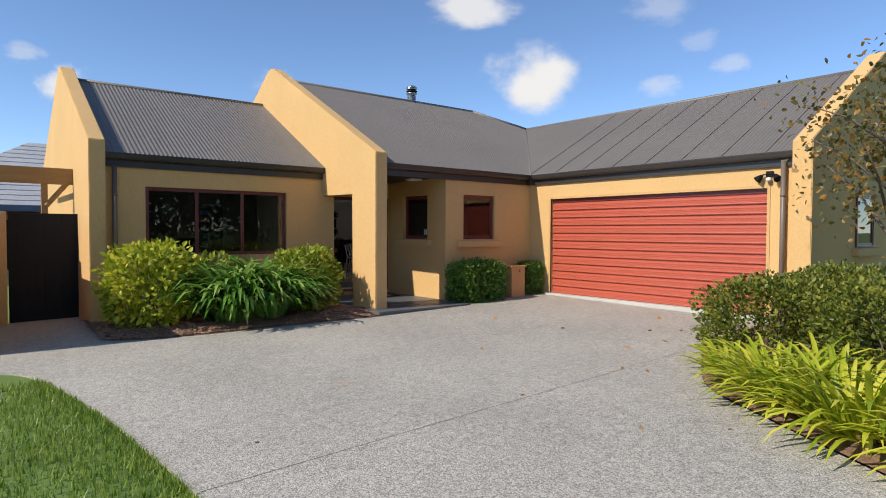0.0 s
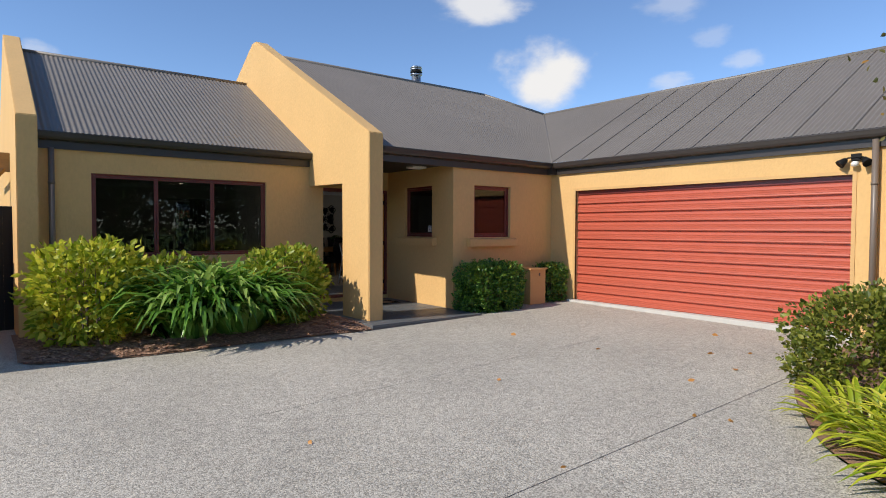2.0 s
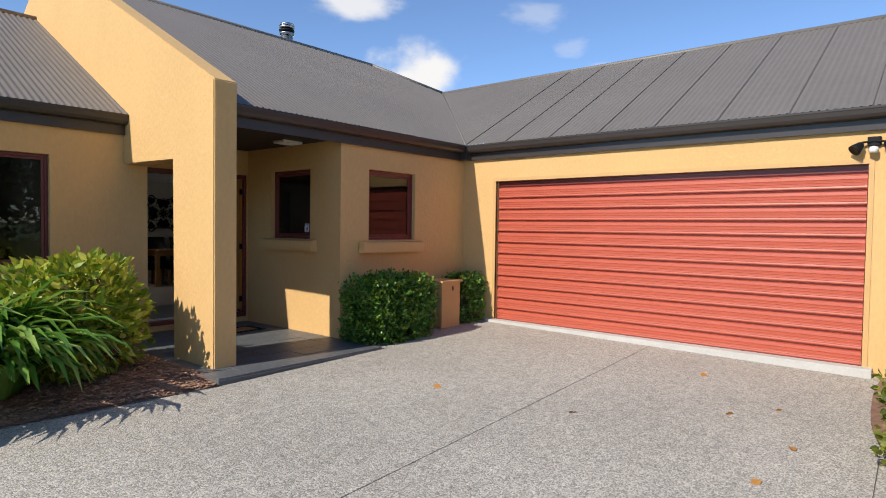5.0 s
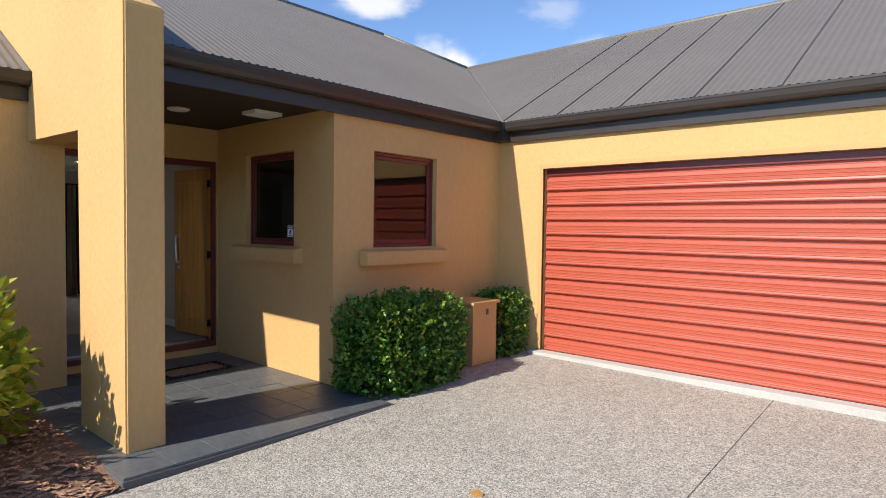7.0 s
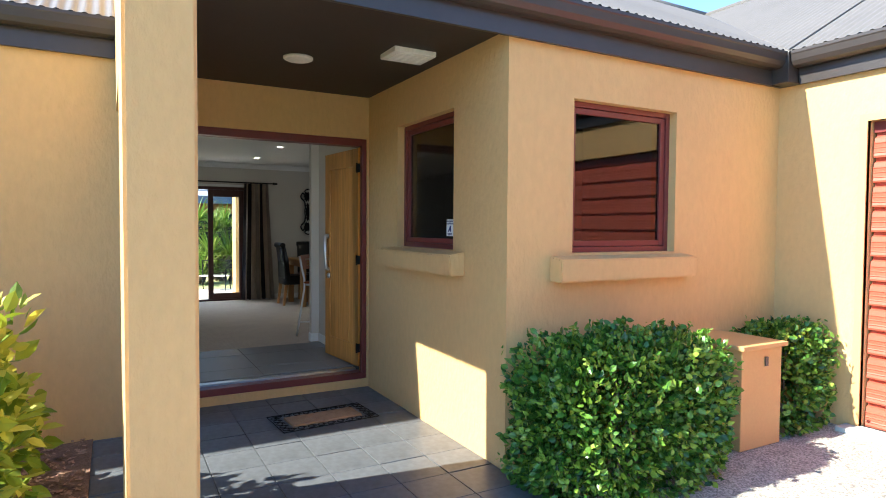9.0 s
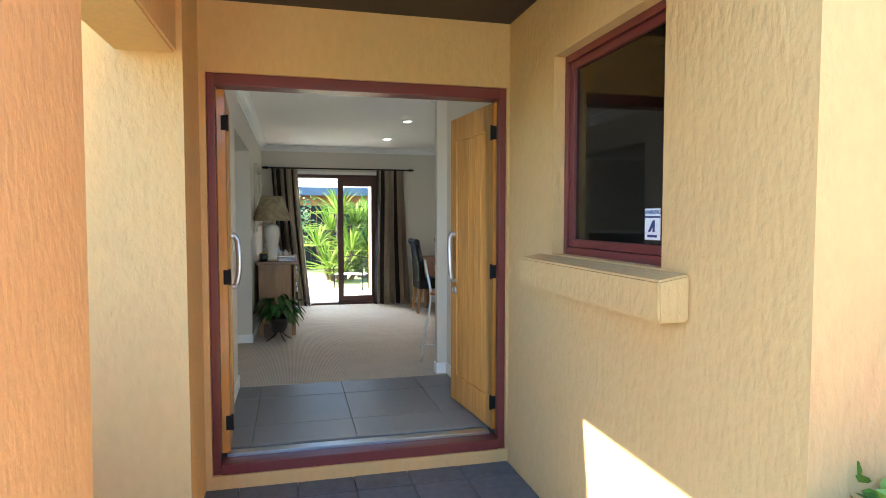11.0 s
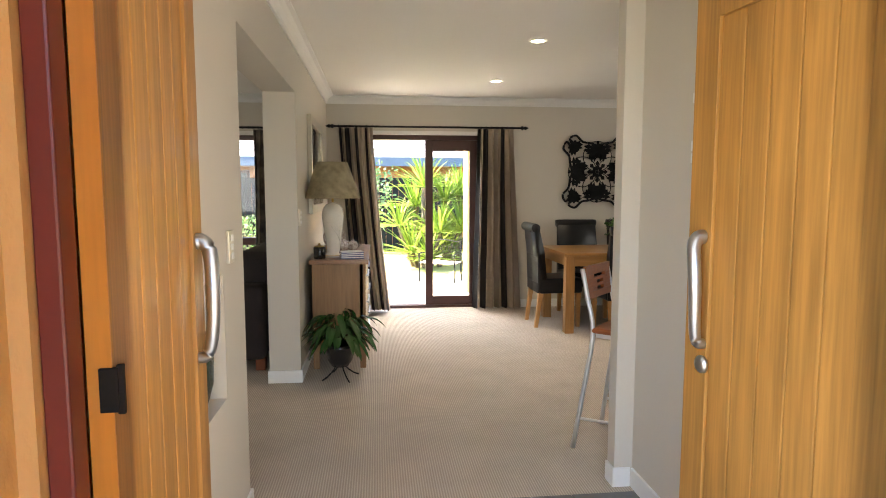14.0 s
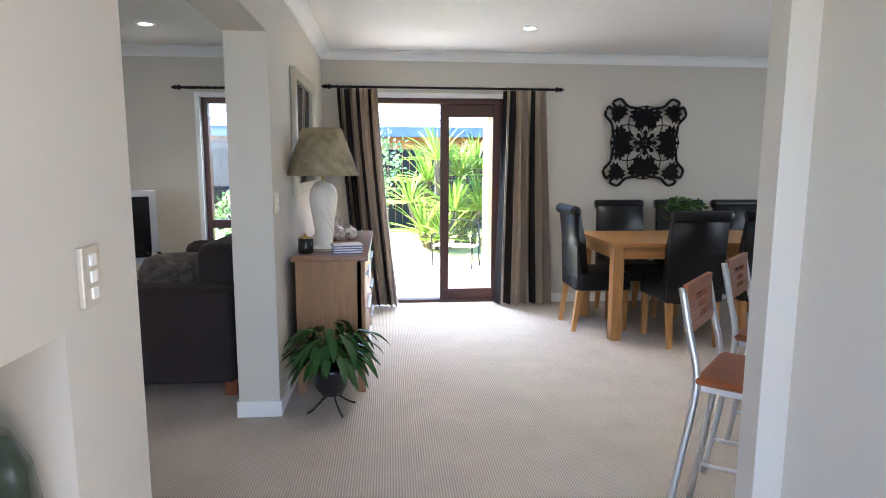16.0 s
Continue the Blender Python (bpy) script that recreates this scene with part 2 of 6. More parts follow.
def fin(name, outline, axis, lo, hi, label):
    bm = bmesh.new()
    prism(bm, outline, axis, lo, hi)
    bmesh.ops.bevel(bm, geom=bm.edges[:], offset=0.012, segments=2, affect="EDGES")
    return tagged(part(name, bm, PLASTER), label, "wall", kind="structure")


fin("wall_entry_fin", [(-2.6, -0.3), (-1.75, -0.3), (-1.75, 2.05), (FY, 2.05), (FY, 2.46), (5.6, 2.46), (5.6, 3.4), (2.35, 5.30), (2.13, 5.30), (-2.6, 2.79)], "x", FX0, FX1, "sunlit ochre plaster fin wall rising over the entry")
fin("wall_west_fin", [(-0.75, -0.4), (6.6, -0.4), (6.6, 2.6), (2.9, 4.72), (2.7, 4.72), (-0.75, 2.82)], "x", -4.72, -4.47, "ochre plaster gable wall at the house end")
fin("wall_garage_fin", [(4.02, -0.4), (11.0, -0.4), (11.0, 2.78), (7.6, 4.76), (7.4, 4.76), (4.02, 2.78)], "y", -8.4, -8.1, "ochre plaster gable wall of the garage")


# ---- roofs ----
def corrugated(name, origin, along, up, width, length, clips=(), pitch=0.076, amp=0.0085, label=""):
    """A corrugated steel slope: waves run up the slope. clips: (point, normal) of planes past which it is cut off."""
    u, s = Vector(along).normalized(), Vector(up).normalized()
    n = u.cross(s).normalized()
    if n.z < 0:
        n = -n
    o = Vector(origin)
    cols = int(width / pitch * 6)
    bm = bmesh.new()
    low, high = [], []
    for i in range(cols + 1):
        d = width * i / cols
        lift = n * amp * math.sin(2 * math.pi * d / pitch)
        low.append(bm.verts.new(o + u * d + lift))
        high.append(bm.verts.new(o + u * d + s * length + lift))
    for i in range(cols):
        bm.faces.new((low[i], low[i + 1], high[i + 1], high[i]))
    for p, nn in clips:
        bmesh.ops.bisect_plane(bm, geom=bm.verts[:] + bm.edges[:] + bm.faces[:], plane_co=p, plane_no=nn, clear_outer=True)
    return tagged(part(name, bm, ROOFING, smooth=True), label, "roof", kind="structure")


K = 0.55
EZ = 2.64
MY, LY, GXE = -2.34, -0.62, 4.12          # gutter lines
RIDGE_Y, RIDGE_Z = 2.0, EZ + K * (2.0 - MY)
GR_X = 7.5
GR_Z = EZ + K * (GR_X - GXE)
VT_Y = MY + (GR_Z - EZ) / K               # where the garage ridge meets the main slope
valley_n = Vector((1, -1, 0))
RIDGE_END = 6.1
hip_n = Vector((RIDGE_Y - VT_Y, -(RIDGE_END - GR_X), 0))
SL = (1 + K * K) ** 0.5
corrugated("roof_main", (FX1, MY, EZ), (1, 0, 0), (0, 1, K), 8.2, (RIDGE_Y - MY) * SL, [((GXE, MY, 0), valley_n), ((RIDGE_END, RIDGE_Y, 0), hip_n)], label="charcoal corrugated steel roof over the main house")
LEFT_RIDGE_Y = 2.75
corrugated("roof_left", (-4.47, LY, EZ), (1, 0, 0), (0, 1, K), FX0 + 4.47, (LEFT_RIDGE_Y - LY) * SL, label="charcoal corrugated steel roof between two plaster fins")
corrugated("roof_garage", (GXE, -8.1, EZ), (0, 1, 0), (1, 0, K), 9.3, (GR_X - GXE) * SL, [((GXE, MY, 0), -valley_n)], label="charcoal corrugated steel roof over the garage")
LZ = EZ + K * (LEFT_RIDGE_Y - LY)
bm = bmesh.new()
for quad in ([(FX1, RIDGE_Y, RIDGE_Z), (RIDGE_END, RIDGE_Y, RIDGE_Z), (RIDGE_END + 4, 6.6, 2.5), (FX1, 6.6, 2.5)],
             [(RIDGE_END, RIDGE_Y, RIDGE_Z), (GR_X, VT_Y, GR_Z), (GR_X + 3.5, 6.6, 2.5), (RIDGE_END + 4, 6.6, 2.5)],
             [(-4.47, LEFT_RIDGE_Y, LZ), (FX0, LEFT_RIDGE_Y, LZ), (FX0, 6.6, 2.5), (-4.47, 6.6, 2.5)],
             [(GR_X, -8.1, GR_Z), (GR_X, VT_Y, GR_Z), (GR_X + 3.6, VT_Y, 2.5), (GR_X + 3.6, -8.1, 2.5)]):
    bm.faces.new([bm.verts.new(q) for q in quad])
tagged(part("roof_back", bm, ROOFING), "charcoal steel roof slopes facing away", "roof", kind="structure")


def capping(name, a, b, r, label):
    bm = bmesh.new()
    tube(bm, [a, b], r, 10)
    return tagged(part(name, bm, ROOFING, smooth=True), label, "trim", kind="structure")


capping("ridge_cap", (FX1, RIDGE_Y, RIDGE_Z - 0.01), (RIDGE_END, RIDGE_Y, RIDGE_Z - 0.01), 0.05, "rolled charcoal ridge capping")
capping("ridge_cap", (RIDGE_END, RIDGE_Y, RIDGE_Z - 0.01), (GR_X, VT_Y, GR_Z), 0.05, "rolled charcoal hip capping")
capping("ridge_cap", (-4.47, LEFT_RIDGE_Y, LZ - 0.01), (FX0, LEFT_RIDGE_Y, LZ - 0.01), 0.05, "rolled charcoal ridge capping")
capping("ridge_cap", (GR_X, -8.1, GR_Z - 0.01), (GR_X, VT_Y, GR_Z - 0.01), 0.05, "rolled charcoal ridge capping")
capping("valley_flashing", (GXE, MY, EZ - 0.01), (GR_X, VT_Y, GR_Z - 0.01), 0.022, "dark valley flashing between two roofs")


def gutter(name, a, b, out, label):
    """A quarter-round gutter on a fascia board from a to b; out: the way it faces."""
    a, b, out = Vector(a), Vector(b), Vector(out)
    prof = [(-0.02, 0.0), (0.0, 0.0), (0.0, -0.02), (-0.005, -0.03), (-0.012, -0.075), (-0.03, -0.105), (-0.06, -0.118), (-0.12, -0.118), (-0.12, -0.10), (-0.03, -0.08)]
    bm = bmesh.new()
    ends = [[bm.verts.new(p + out * q + Vector((0, 0, z))) for q, z in prof] for p in (a, b)]
    n = len(prof)
    for i in range(n):
        bm.faces.new((ends[0][i], ends[0][(i + 1) % n], ends[1][(i + 1) % n], ends[1][i]))
    bm.faces.new(ends[0][::-1])
    bm.faces.new(ends[1])
    tagged(part(name, bm, FASCIA), label, "gutter", kind="structure")
    bm = bmesh.new()
    lo = a - out * 0.115
    hi = b - out * 0.14
    box(bm, min(lo.x, hi.x), max(lo.x, hi.x), min(lo.y, hi.y), max(lo.y, hi.y), a.z - 0.235, a.z - 0.01)
    tagged(part("fascia", bm, FASCIA), "dark brown fascia board", "trim", kind="structure")


gutter("gutter_main", (FX1, MY, EZ), (GXE + 0.1, MY, EZ), (0, -1, 0), "dark brown steel gutter")
gutter("gutter_left", (-4.47, LY, EZ), (FX0, LY, EZ), (0, -1, 0), "dark brown steel gutter")
gutter("gutter_garage", (GXE, -8.1, EZ), (GXE, MY - 0.02, EZ), (-1, 0, 0), "dark brown steel gutter")
structure("gutter_corner", [(GXE - 0.012, GXE + 0.16, MY - 0.012, MY + 0.16, EZ - 0.23, EZ - 0.004)], FASCIA, "dark brown gutter corner where two eaves meet", "gutter", 0.004)
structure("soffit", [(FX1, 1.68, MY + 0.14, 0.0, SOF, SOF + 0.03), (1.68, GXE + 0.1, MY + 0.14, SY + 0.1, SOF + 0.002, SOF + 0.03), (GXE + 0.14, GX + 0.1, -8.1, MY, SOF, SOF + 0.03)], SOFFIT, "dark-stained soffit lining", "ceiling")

# ---- porch floor base ----
structure("porch_slab", [(-0.50, 1.72, -2.99, 0.0, -0.45, -0.176)], material("dark_concrete", (0.10, 0.10, 0.10), 0.8, bump=0.2), "dark concrete porch slab edge", "floor", 0.01)

# ---- rooms ----
H = 2.38
BACK = 5.80
CARPET = 1.48                              # where tiles meet carpet
SPY = 3.225                                # end of the wall between lounge and dining
structure("floor", [(-4.47, 5.2, CARPET, BACK + 0.22, -0.2, 0.0), (-4.47, -1.0, FY + 0.2, CARPET, -0.2, 0.0)], material("beige_ribbed_carpet", (0.50, 0.435, 0.365), 0.95, vary=0.12, scale=4, grain=150), "beige ribbed wool carpet", "carpet")
structure("floor_entry", [(-1.0, 5.2, 0.20, CARPET, -0.2, -0.012)], material("grout", (0.09, 0.09, 0.09), 0.9), "dark grout bed of the entry tiles", "floor")
structure("ceiling", [(-0.25, 5.2, 0.22, BACK + 0.22, H, H + 0.05), (-4.47, -0.25, FY + 0.22, BACK + 0.22, H, H + 0.05)], CEILPAINT, "white painted plaster ceiling", "ceiling")
LWX0, LWX1 = -1.10, -0.35
SDX = 0.395
structure("wall_back", [
    (-4.47, LWX0, BACK, BACK + 0.22, 0, H), (LWX0, LWX1, BACK, BACK + 0.22, 0, 0.25), (LWX0, LWX1, BACK, BACK + 0.22, 1.95, H), (LWX1, SDX, BACK, BACK + 0.22, 0, H),
    (SDX, SDX + 1.34, BACK, BACK + 0.22, 1.97, H), (SDX + 1.34, 5.2, BACK, BACK + 0.22, 0, H)], WALLPAINT, "warm grey painted dining room wall")
structure("wall_spine", [(-0.215, 0.0, SPY, BACK, 0, H), (-0.215, 0.0, 1.50, SPY, 2.01, H)], WALLPAINT, "warm grey wall end and bulkhead between lounge and dining")
structure("wall_entry_left", [(-0.30, 0.0, 0.22, 0.36, 0, H), (-0.30, 0.0, 1.17, 1.50, 0, H), (-0.30, 0.0, 0.36, 1.17, 0, 0.60), (-0.30, 0.0, 0.36, 1.17, 1.05, H), (-0.30, -0.26, 0.36, 1.17, 0.60, 1.05)], WALLPAINT, "warm grey entry wall with a display niche")
structure("wall_entry_right", [(1.69, 1.82, 0.22, 1.53, 0, H), (1.605, 1.82, 1.53, 1.61, 0, H)], WALLPAINT, "pale grey painted wall end beside the entry")
structure("wall_side", [(-4.67, -4.47, -0.2, BACK + 0.22, 0, H), (5.2, 5.4, 0.0, BACK + 0.22, 0, H), (1.9, 5.2, 0.1, 0.22, 0, H), (-1.0, -0.3, FY + 0.22, 1.50, 0, H)], WALLPAINT, "warm grey painted side walls")
structure("wall_study_room", [(1.9, 4.28, -0.05, 0.08, -0.1, 2.45), (1.9, 4.28, -1.96, -0.05, -0.2, -0.02), (1.9, 4.28, -1.96, -0.05, 2.39, 2.45), (4.15, 4.27, -1.96, -0.05, -0.1, 2.45)], WALLPAINT, "plain walls of the small front room")


# ---- foliage helpers ----
def leaf_material(name, dark, mid, light, rough=0.45, through_light=0.3):
    m = bpy.data.materials.new(name)
    m.use_nodes = True
    nt = m.node_tree
    L = nt.links.new
    b = nt.nodes["Principled BSDF"]
    geo = nt.nodes.new("ShaderNodeNewGeometry")
    ramp = nt.nodes.new("ShaderNodeValToRGB")
    ramp.color_ramp.elements[0].color = (*dark, 1)
    ramp.color_ramp.elements[1].color = (*light, 1)
    e = ramp.color_ramp.elements.new(0.5)
    e.color = (*mid, 1)
    L(geo.outputs["Random Per Island"], ramp.inputs[0])
    L(ramp.outputs[0], b.inputs["Base Color"])
    b.inputs["Roughness"].default_value = rough
    tr = nt.nodes.new("ShaderNodeBsdfTranslucent")
    L(ramp.outputs[0], tr.inputs[0])
    mx = nt.nodes.new("ShaderNodeMixShader")
    mx.inputs[0].default_value = through_light
    L(b.outputs[0], mx.inputs[1])
    L(tr.outputs[0], mx.inputs[2])
    L(mx.outputs[0], nt.nodes["Material Output"].inputs[0])
    return m


LEAF = [(0.0, -0.02, 0.0), (-0.30, 0.3, 0.06), (-0.28, 0.62, 0.05), (0.0, 1.0, -0.06), (0.28, 0.62, 0.05), (0.30, 0.3, 0.06), (0.0, 0.45, 0.0)]
LEAF_FACES = [(0, 6, 1), (1, 6, 2), (2, 6, 3), (3, 6, 4), (4, 6, 5), (5, 6, 0)]


def leaves(name, spots, size, mat, parent, rng, width=1.0, droop=0.3, label="", spread=0.6):
    """One mesh of folded leaves: spots are (place, outward way)."""
    n = len(spots)
    base = np.array(LEAF) * np.array((width, 1, 1))
    P = np.array([s[0] for s in spots], float)
    D = np.array([s[1] for s in spots], float) + rng.normal(0, spread, (n, 3))
    D[:, 2] -= droop * rng.random(n)
    D /= np.linalg.norm(D, axis=1)[:, None] + 1e-9
    R = rng.normal(0, 1, (n, 3))
    S = np.cross(D, R)
    S /= np.linalg.norm(S, axis=1)[:, None] + 1e-9
    N = np.cross(S, D)
    k = size * (0.6 + 0.7 * rng.random(n))
    V = (P[:, None, :] + k[:, None, None] * (base[None, :, 0:1] * S[:, None, :] + base[None, :, 1:2] * D[:, None, :] + base[None, :, 2:3] * N[:, None, :])).reshape(-1, 3)
    F = (np.array(LEAF_FACES)[None] + np.arange(n)[:, None, None] * len(LEAF)).reshape(-1, 3)
    mesh = bpy.data.meshes.new(name)
    mesh.from_pydata(V.tolist(), [], F.tolist())
    mesh.materials.append(mat)
    ob = new(name, mesh)
    ob.parent = parent
    if label:
        tagged(ob, label)
    return ob


def blob_spots(n, c, r, rng, power=2.0, inner=0.62, lumps=0.14, floor=-9.0):
    """Places near the skin of a lumpy, rounded body, with gaps."""
    out = []
    c, r = np.array(c, float), np.array(r, float)
    while len(out) < n:
        d = rng.normal(0, 1, 3)
        d /= np.linalg.norm(d)
        s = (np.abs(d) ** power).sum() ** (-1 / power) if power != 2 else 1.0
        bump = 1 + lumps * noise.noise(Vector((d * 2.6 + c).tolist())) * 2 + 0.5 * lumps * noise.noise(Vector((d * 7 + c).tolist()))
        q = inner + (1 - inner) * rng.random() ** 0.6
        p = c + d * s * r * bump * q
        if p[2] < floor or noise.noise(Vector((p * 4.5).tolist())) < -0.42:
            continue
        out.append((p, d * 0.9 + np.array((0, 0, 0.35))))
    return out


BARK = material("grey_bark", (0.16, 0.12, 0.09), 0.9, vary=0.3, scale=6, grain=40, bump=0.6)


def stems(parent, c, r, base_z, rng, n=9):
    bm = bmesh.new()
    for i in range(n):
        a = rng.random() * 6.28
        d = rng.random() * 0.7
        tip = Vector((c[0] + math.cos(a) * r[0] * d, c[1] + math.sin(a) * r[1] * d, c[2] + r[2] * 0.45))
        foot = Vector((c[0] + math.cos(a) * 0.08, c[1] + math.sin(a) * 0.08, base_z))
        tube(bm, [foot, foot.lerp(tip, 0.5) + Vector((0, 0, 0.08)), tip], 0.012, 5, r2=0.004)
    return part("stem", bm, BARK, parent)


def shrub(name, c, r, n, size, mat, seed, label, power=2.0, width=1.0, spread=0.6, lumps=0.14, category="shrub"):
    rng = np.random.default_rng(seed)
    base = ground_z(c[0], c[1])
    t = thing(name, pose(c[0], c[1], base), label, category)
    local = (0, 0, c[2] - base)
    stems(t, local, r, -0.05, rng)
    leaves("foliage", blob_spots(n, local, r, rng, power, lumps=lumps, floor=0.0), size, mat, t, rng, width, spread=spread)
    return t


def blade_plant(name, at, n, length, width, mat, seed, label, lift=(0.55, 1.25), base_r=0.25, category="plant", arch=1.0, z=None, parent=None, base_z=0.0):
    """A tuft of arching strap leaves."""
    rng = np.random.default_rng(seed)
    if parent is None:
        parent = thing(name, pose(at[0], at[1], ground_z(at[0], at[1]) if z is None else z), label, category)
        origin = (0, 0)
    else:
        origin = at
    V, F = [], []
    for i in range(n):
        a = rng.random() * 2 * math.pi
        el = lift[0] + (lift[1] - lift[0]) * rng.random()
        ln = length * (0.65 + 0.45 * rng.random())
        br = base_r * math.sqrt(rng.random())
        p = np.array((origin[0] + math.cos(a + 0.5) * br, origin[1] + math.sin(a + 0.5) * br, base_z))
        side = np.array((-math.sin(a), math.cos(a), 0))
        w = width * (0.7 + 0.5 * rng.random())
        bend = arch * (0.75 + 0.5 * rng.random())
        segs = 6
        start = len(V)
        for s in range(segs + 1):
            t = s / segs
            e = el - bend * t * t * 1.7
            wt = w * (0.75 + 0.6 * t) * (1 - t ** 4) + 0.001
            up = np.array((0, 0, 0.12 * wt))
            V += [(p - side * wt * 0.5 + up).tolist(), (p - up).tolist(), (p + side * wt * 0.5 + up).tolist()]
            p = p + np.array((math.cos(a) * math.cos(e), math.sin(a) * math.cos(e), math.sin(e))) * ln / segs
            p[2] = max(p[2], base_z + 0.015)
        for s in range(segs):
            q = start + s * 3
            F += [(q, q + 1, q + 4, q + 3), (q + 1, q + 2, q + 5, q + 4)]
    mesh = bpy.data.meshes.new("foliage")
    mesh.from_pydata(V, [], F)
    for p_ in mesh.polygons:
        p_.use_smooth = True
    mesh.materials.append(mat)
    ob = new("foliage", mesh)
    ob.parent = parent
    return parent


# ---- front planting ----
BED_EDGE = [(-4.80, -2.15), (-4.6, -2.42), (-3.97, -2.64), (-3.2, -2.75), (-2.4, -2.8), (-1.5, -2.9), (-0.49, -3.0)]
bm = bmesh.new()
edge = curve_points(BED_EDGE, 5)
rows_ = []
for x, y in edge:
    rows_.append([bm.verts.new((x, y + (FY + 0.01 - y) * k, ground_z(x, y) + 0.012 + 0.07 * min(1, k * 6) + 0.02 * noise.noise(Vector((x * 3, k * 9, 0))))) for k in (0, 0.04, 0.1, 0.2, 0.4, 0.7, 1)])
for a, b in zip(rows_, rows_[1:]):
    for i in range(6):
        bm.faces.new((a[i], a[i + 1], b[i + 1], b[i]))
tagged(part("garden_bed", bm, MULCH), "brown bark mulch bed along the front wall", "garden bed", kind="structure")

CHIP = material("bark_chip", (0.38, 0.22, 0.14), 0.9, vary=0.6, scale=20, grain=60)


def chips(name, spots, size, mat, seed, label, zoff=0.0):
    """Small curled flakes lying on the ground."""
    rng = np.random.default_rng(seed)
    V, F = [], []
    for x, y, z in spots:
        a, s = rng.random() * 6.28, size * (0.4 + rng.random())
        c, d = math.cos(a) * s, math.sin(a) * s
        t = (rng.random(4) * size * 0.5).tolist()
        k = len(V)
        w = 0.45
        V += [(x - c, y - d, z + t[0]), (x + d * w, y - c * w, z + t[1]), (x + c, y + d, z + t[2]), (x - d * w, y + c * w, z + t[3] + zoff)]
        F += [(k, k + 1, k + 2), (k, k + 2, k + 3)]
    mesh = bpy.data.meshes.new(name)
    mesh.from_pydata(V, [], F)
    mesh.materials.append(mat)
    return tagged(new(name, mesh), label, "mulch", kind="stuff")


rng = np.random.default_rng(5)
spots = []
while len(spots) < 6500:
    x, k = -4.75 + rng.random() * 4.22, rng.random() ** 1.6
    fy = np.interp(x, [p[0] for p in edge], [p[1] for p in edge])
    y = fy + (FY - fy) * k + 0.02
    spots.append((x, y, ground_z(x, fy) + 0.02 + 0.07 * min(1, k * 6)))
chips("bark_chips", spots, 0.030, CHIP, 6, "loose brown bark chips on the front bed")

YELLOWGREEN = leaf_material("yellow_green_leaf", (0.15, 0.23, 0.012), (0.42, 0.47, 0.028), (0.74, 0.66, 0.08), through_light=0.40)
DARKSTRAP = leaf_material("dark_strap_leaf", (0.05, 0.14, 0.02), (0.14, 0.30, 0.04), (0.38, 0.52, 0.13), rough=0.24, through_light=0.36)
OLIVE = leaf_material("olive_leaf", (0.12, 0.20, 0.015), (0.31, 0.38, 0.03), (0.62, 0.56, 0.08), through_light=0.36)
HEDGE = leaf_material("hedge_leaf", (0.024, 0.08, 0.012), (0.075, 0.19, 0.022), (0.30, 0.42, 0.05), rough=0.28, through_light=0.22)
LIME = leaf_material("lime_strap_leaf", (0.20, 0.29, 0.01), (0.44, 0.48, 0.025), (0.70, 0.64, 0.08), rough=0.4, through_light=0.35)
BOXLEAF = leaf_material("box_leaf", (0.07, 0.10, 0.012), (0.16, 0.19, 0.022), (0.34, 0.33, 0.05), through_light=0.35)

shrub("hydrangea", (-3.98, -1.65, 0.42), (0.70, 0.68, 0.70), 3000, 0.105, YELLOWGREEN, 11, "rounded yellow-green leafy shrub in the front bed", power=2.4, width=0.9)
blade_plant("agapanthus", (-2.85, -1.95), 440, 1.38, 0.088, DARKSTRAP, 12, "clump of dark green arching strap leaves", base_r=0.35, lift=(0.85, 1.58), arch=1.45)
blade_plant("agapanthus", (-2.25, -1.97), 440, 1.38, 0.088, DARKSTRAP, 13, "clump of dark green arching strap leaves", base_r=0.35, lift=(0.85, 1.58), arch=1.45)
shrub("hydrangea", (-1.34, -1.72, 0.36), (0.62, 0.62, 0.62), 2800, 0.105, OLIVE, 14, "olive green leafy shrub beside the entry fin", power=2.4, width=0.9)
shrub("hydrangea", (-3.0, -1.0, 0.3), (1.0, 0.4, 0.55), 1300, 0.11, OLIVE, 15, "olive green shrub against the front wall", power=2.6)
HEAD = leaf_material("faded_flower", (0.10, 0.03, 0.04), (0.16, 0.045, 0.06), (0.22, 0.09, 0.07))
rng = np.random.default_rng(16)
for px, py, pz in ((-1.01, -2.17, 0.24), (-1.17, -2.25, 0.07), (-1.26, -2.1, 0.74)):
    t = thing("flower_head", pose(px, py, pz), "faded purple hydrangea flower head on the shrub", "flower")
    leaves("petals", blob_spots(90, (0, 0, 0), (0.06, 0.06, 0.05), rng, inner=0.8), 0.025, HEAD, t, rng, 1.6)

# clipped hedges and the meter box by the wall
shrub("hedge", (2.24, -2.57, 0.19), (0.64, 0.35, 0.48), 15000, 0.041, HEDGE, 21, "clipped dark green glossy hedge against the wall", power=6, width=1.1, lumps=0.05, category="hedge")
shrub("hedge", (3.93, -2.46, 0.20), (0.31, 0.25, 0.40), 5000, 0.041, HEDGE, 22, "small clipped dark green hedge beside the garage", power=5, width=1.1, lumps=0.06, category="hedge")
FRESH = leaf_material("fresh_hedge_leaf", (0.07, 0.18, 0.025), (0.15, 0.30, 0.04), (0.36, 0.47, 0.08), rough=0.25, through_light=0.3)


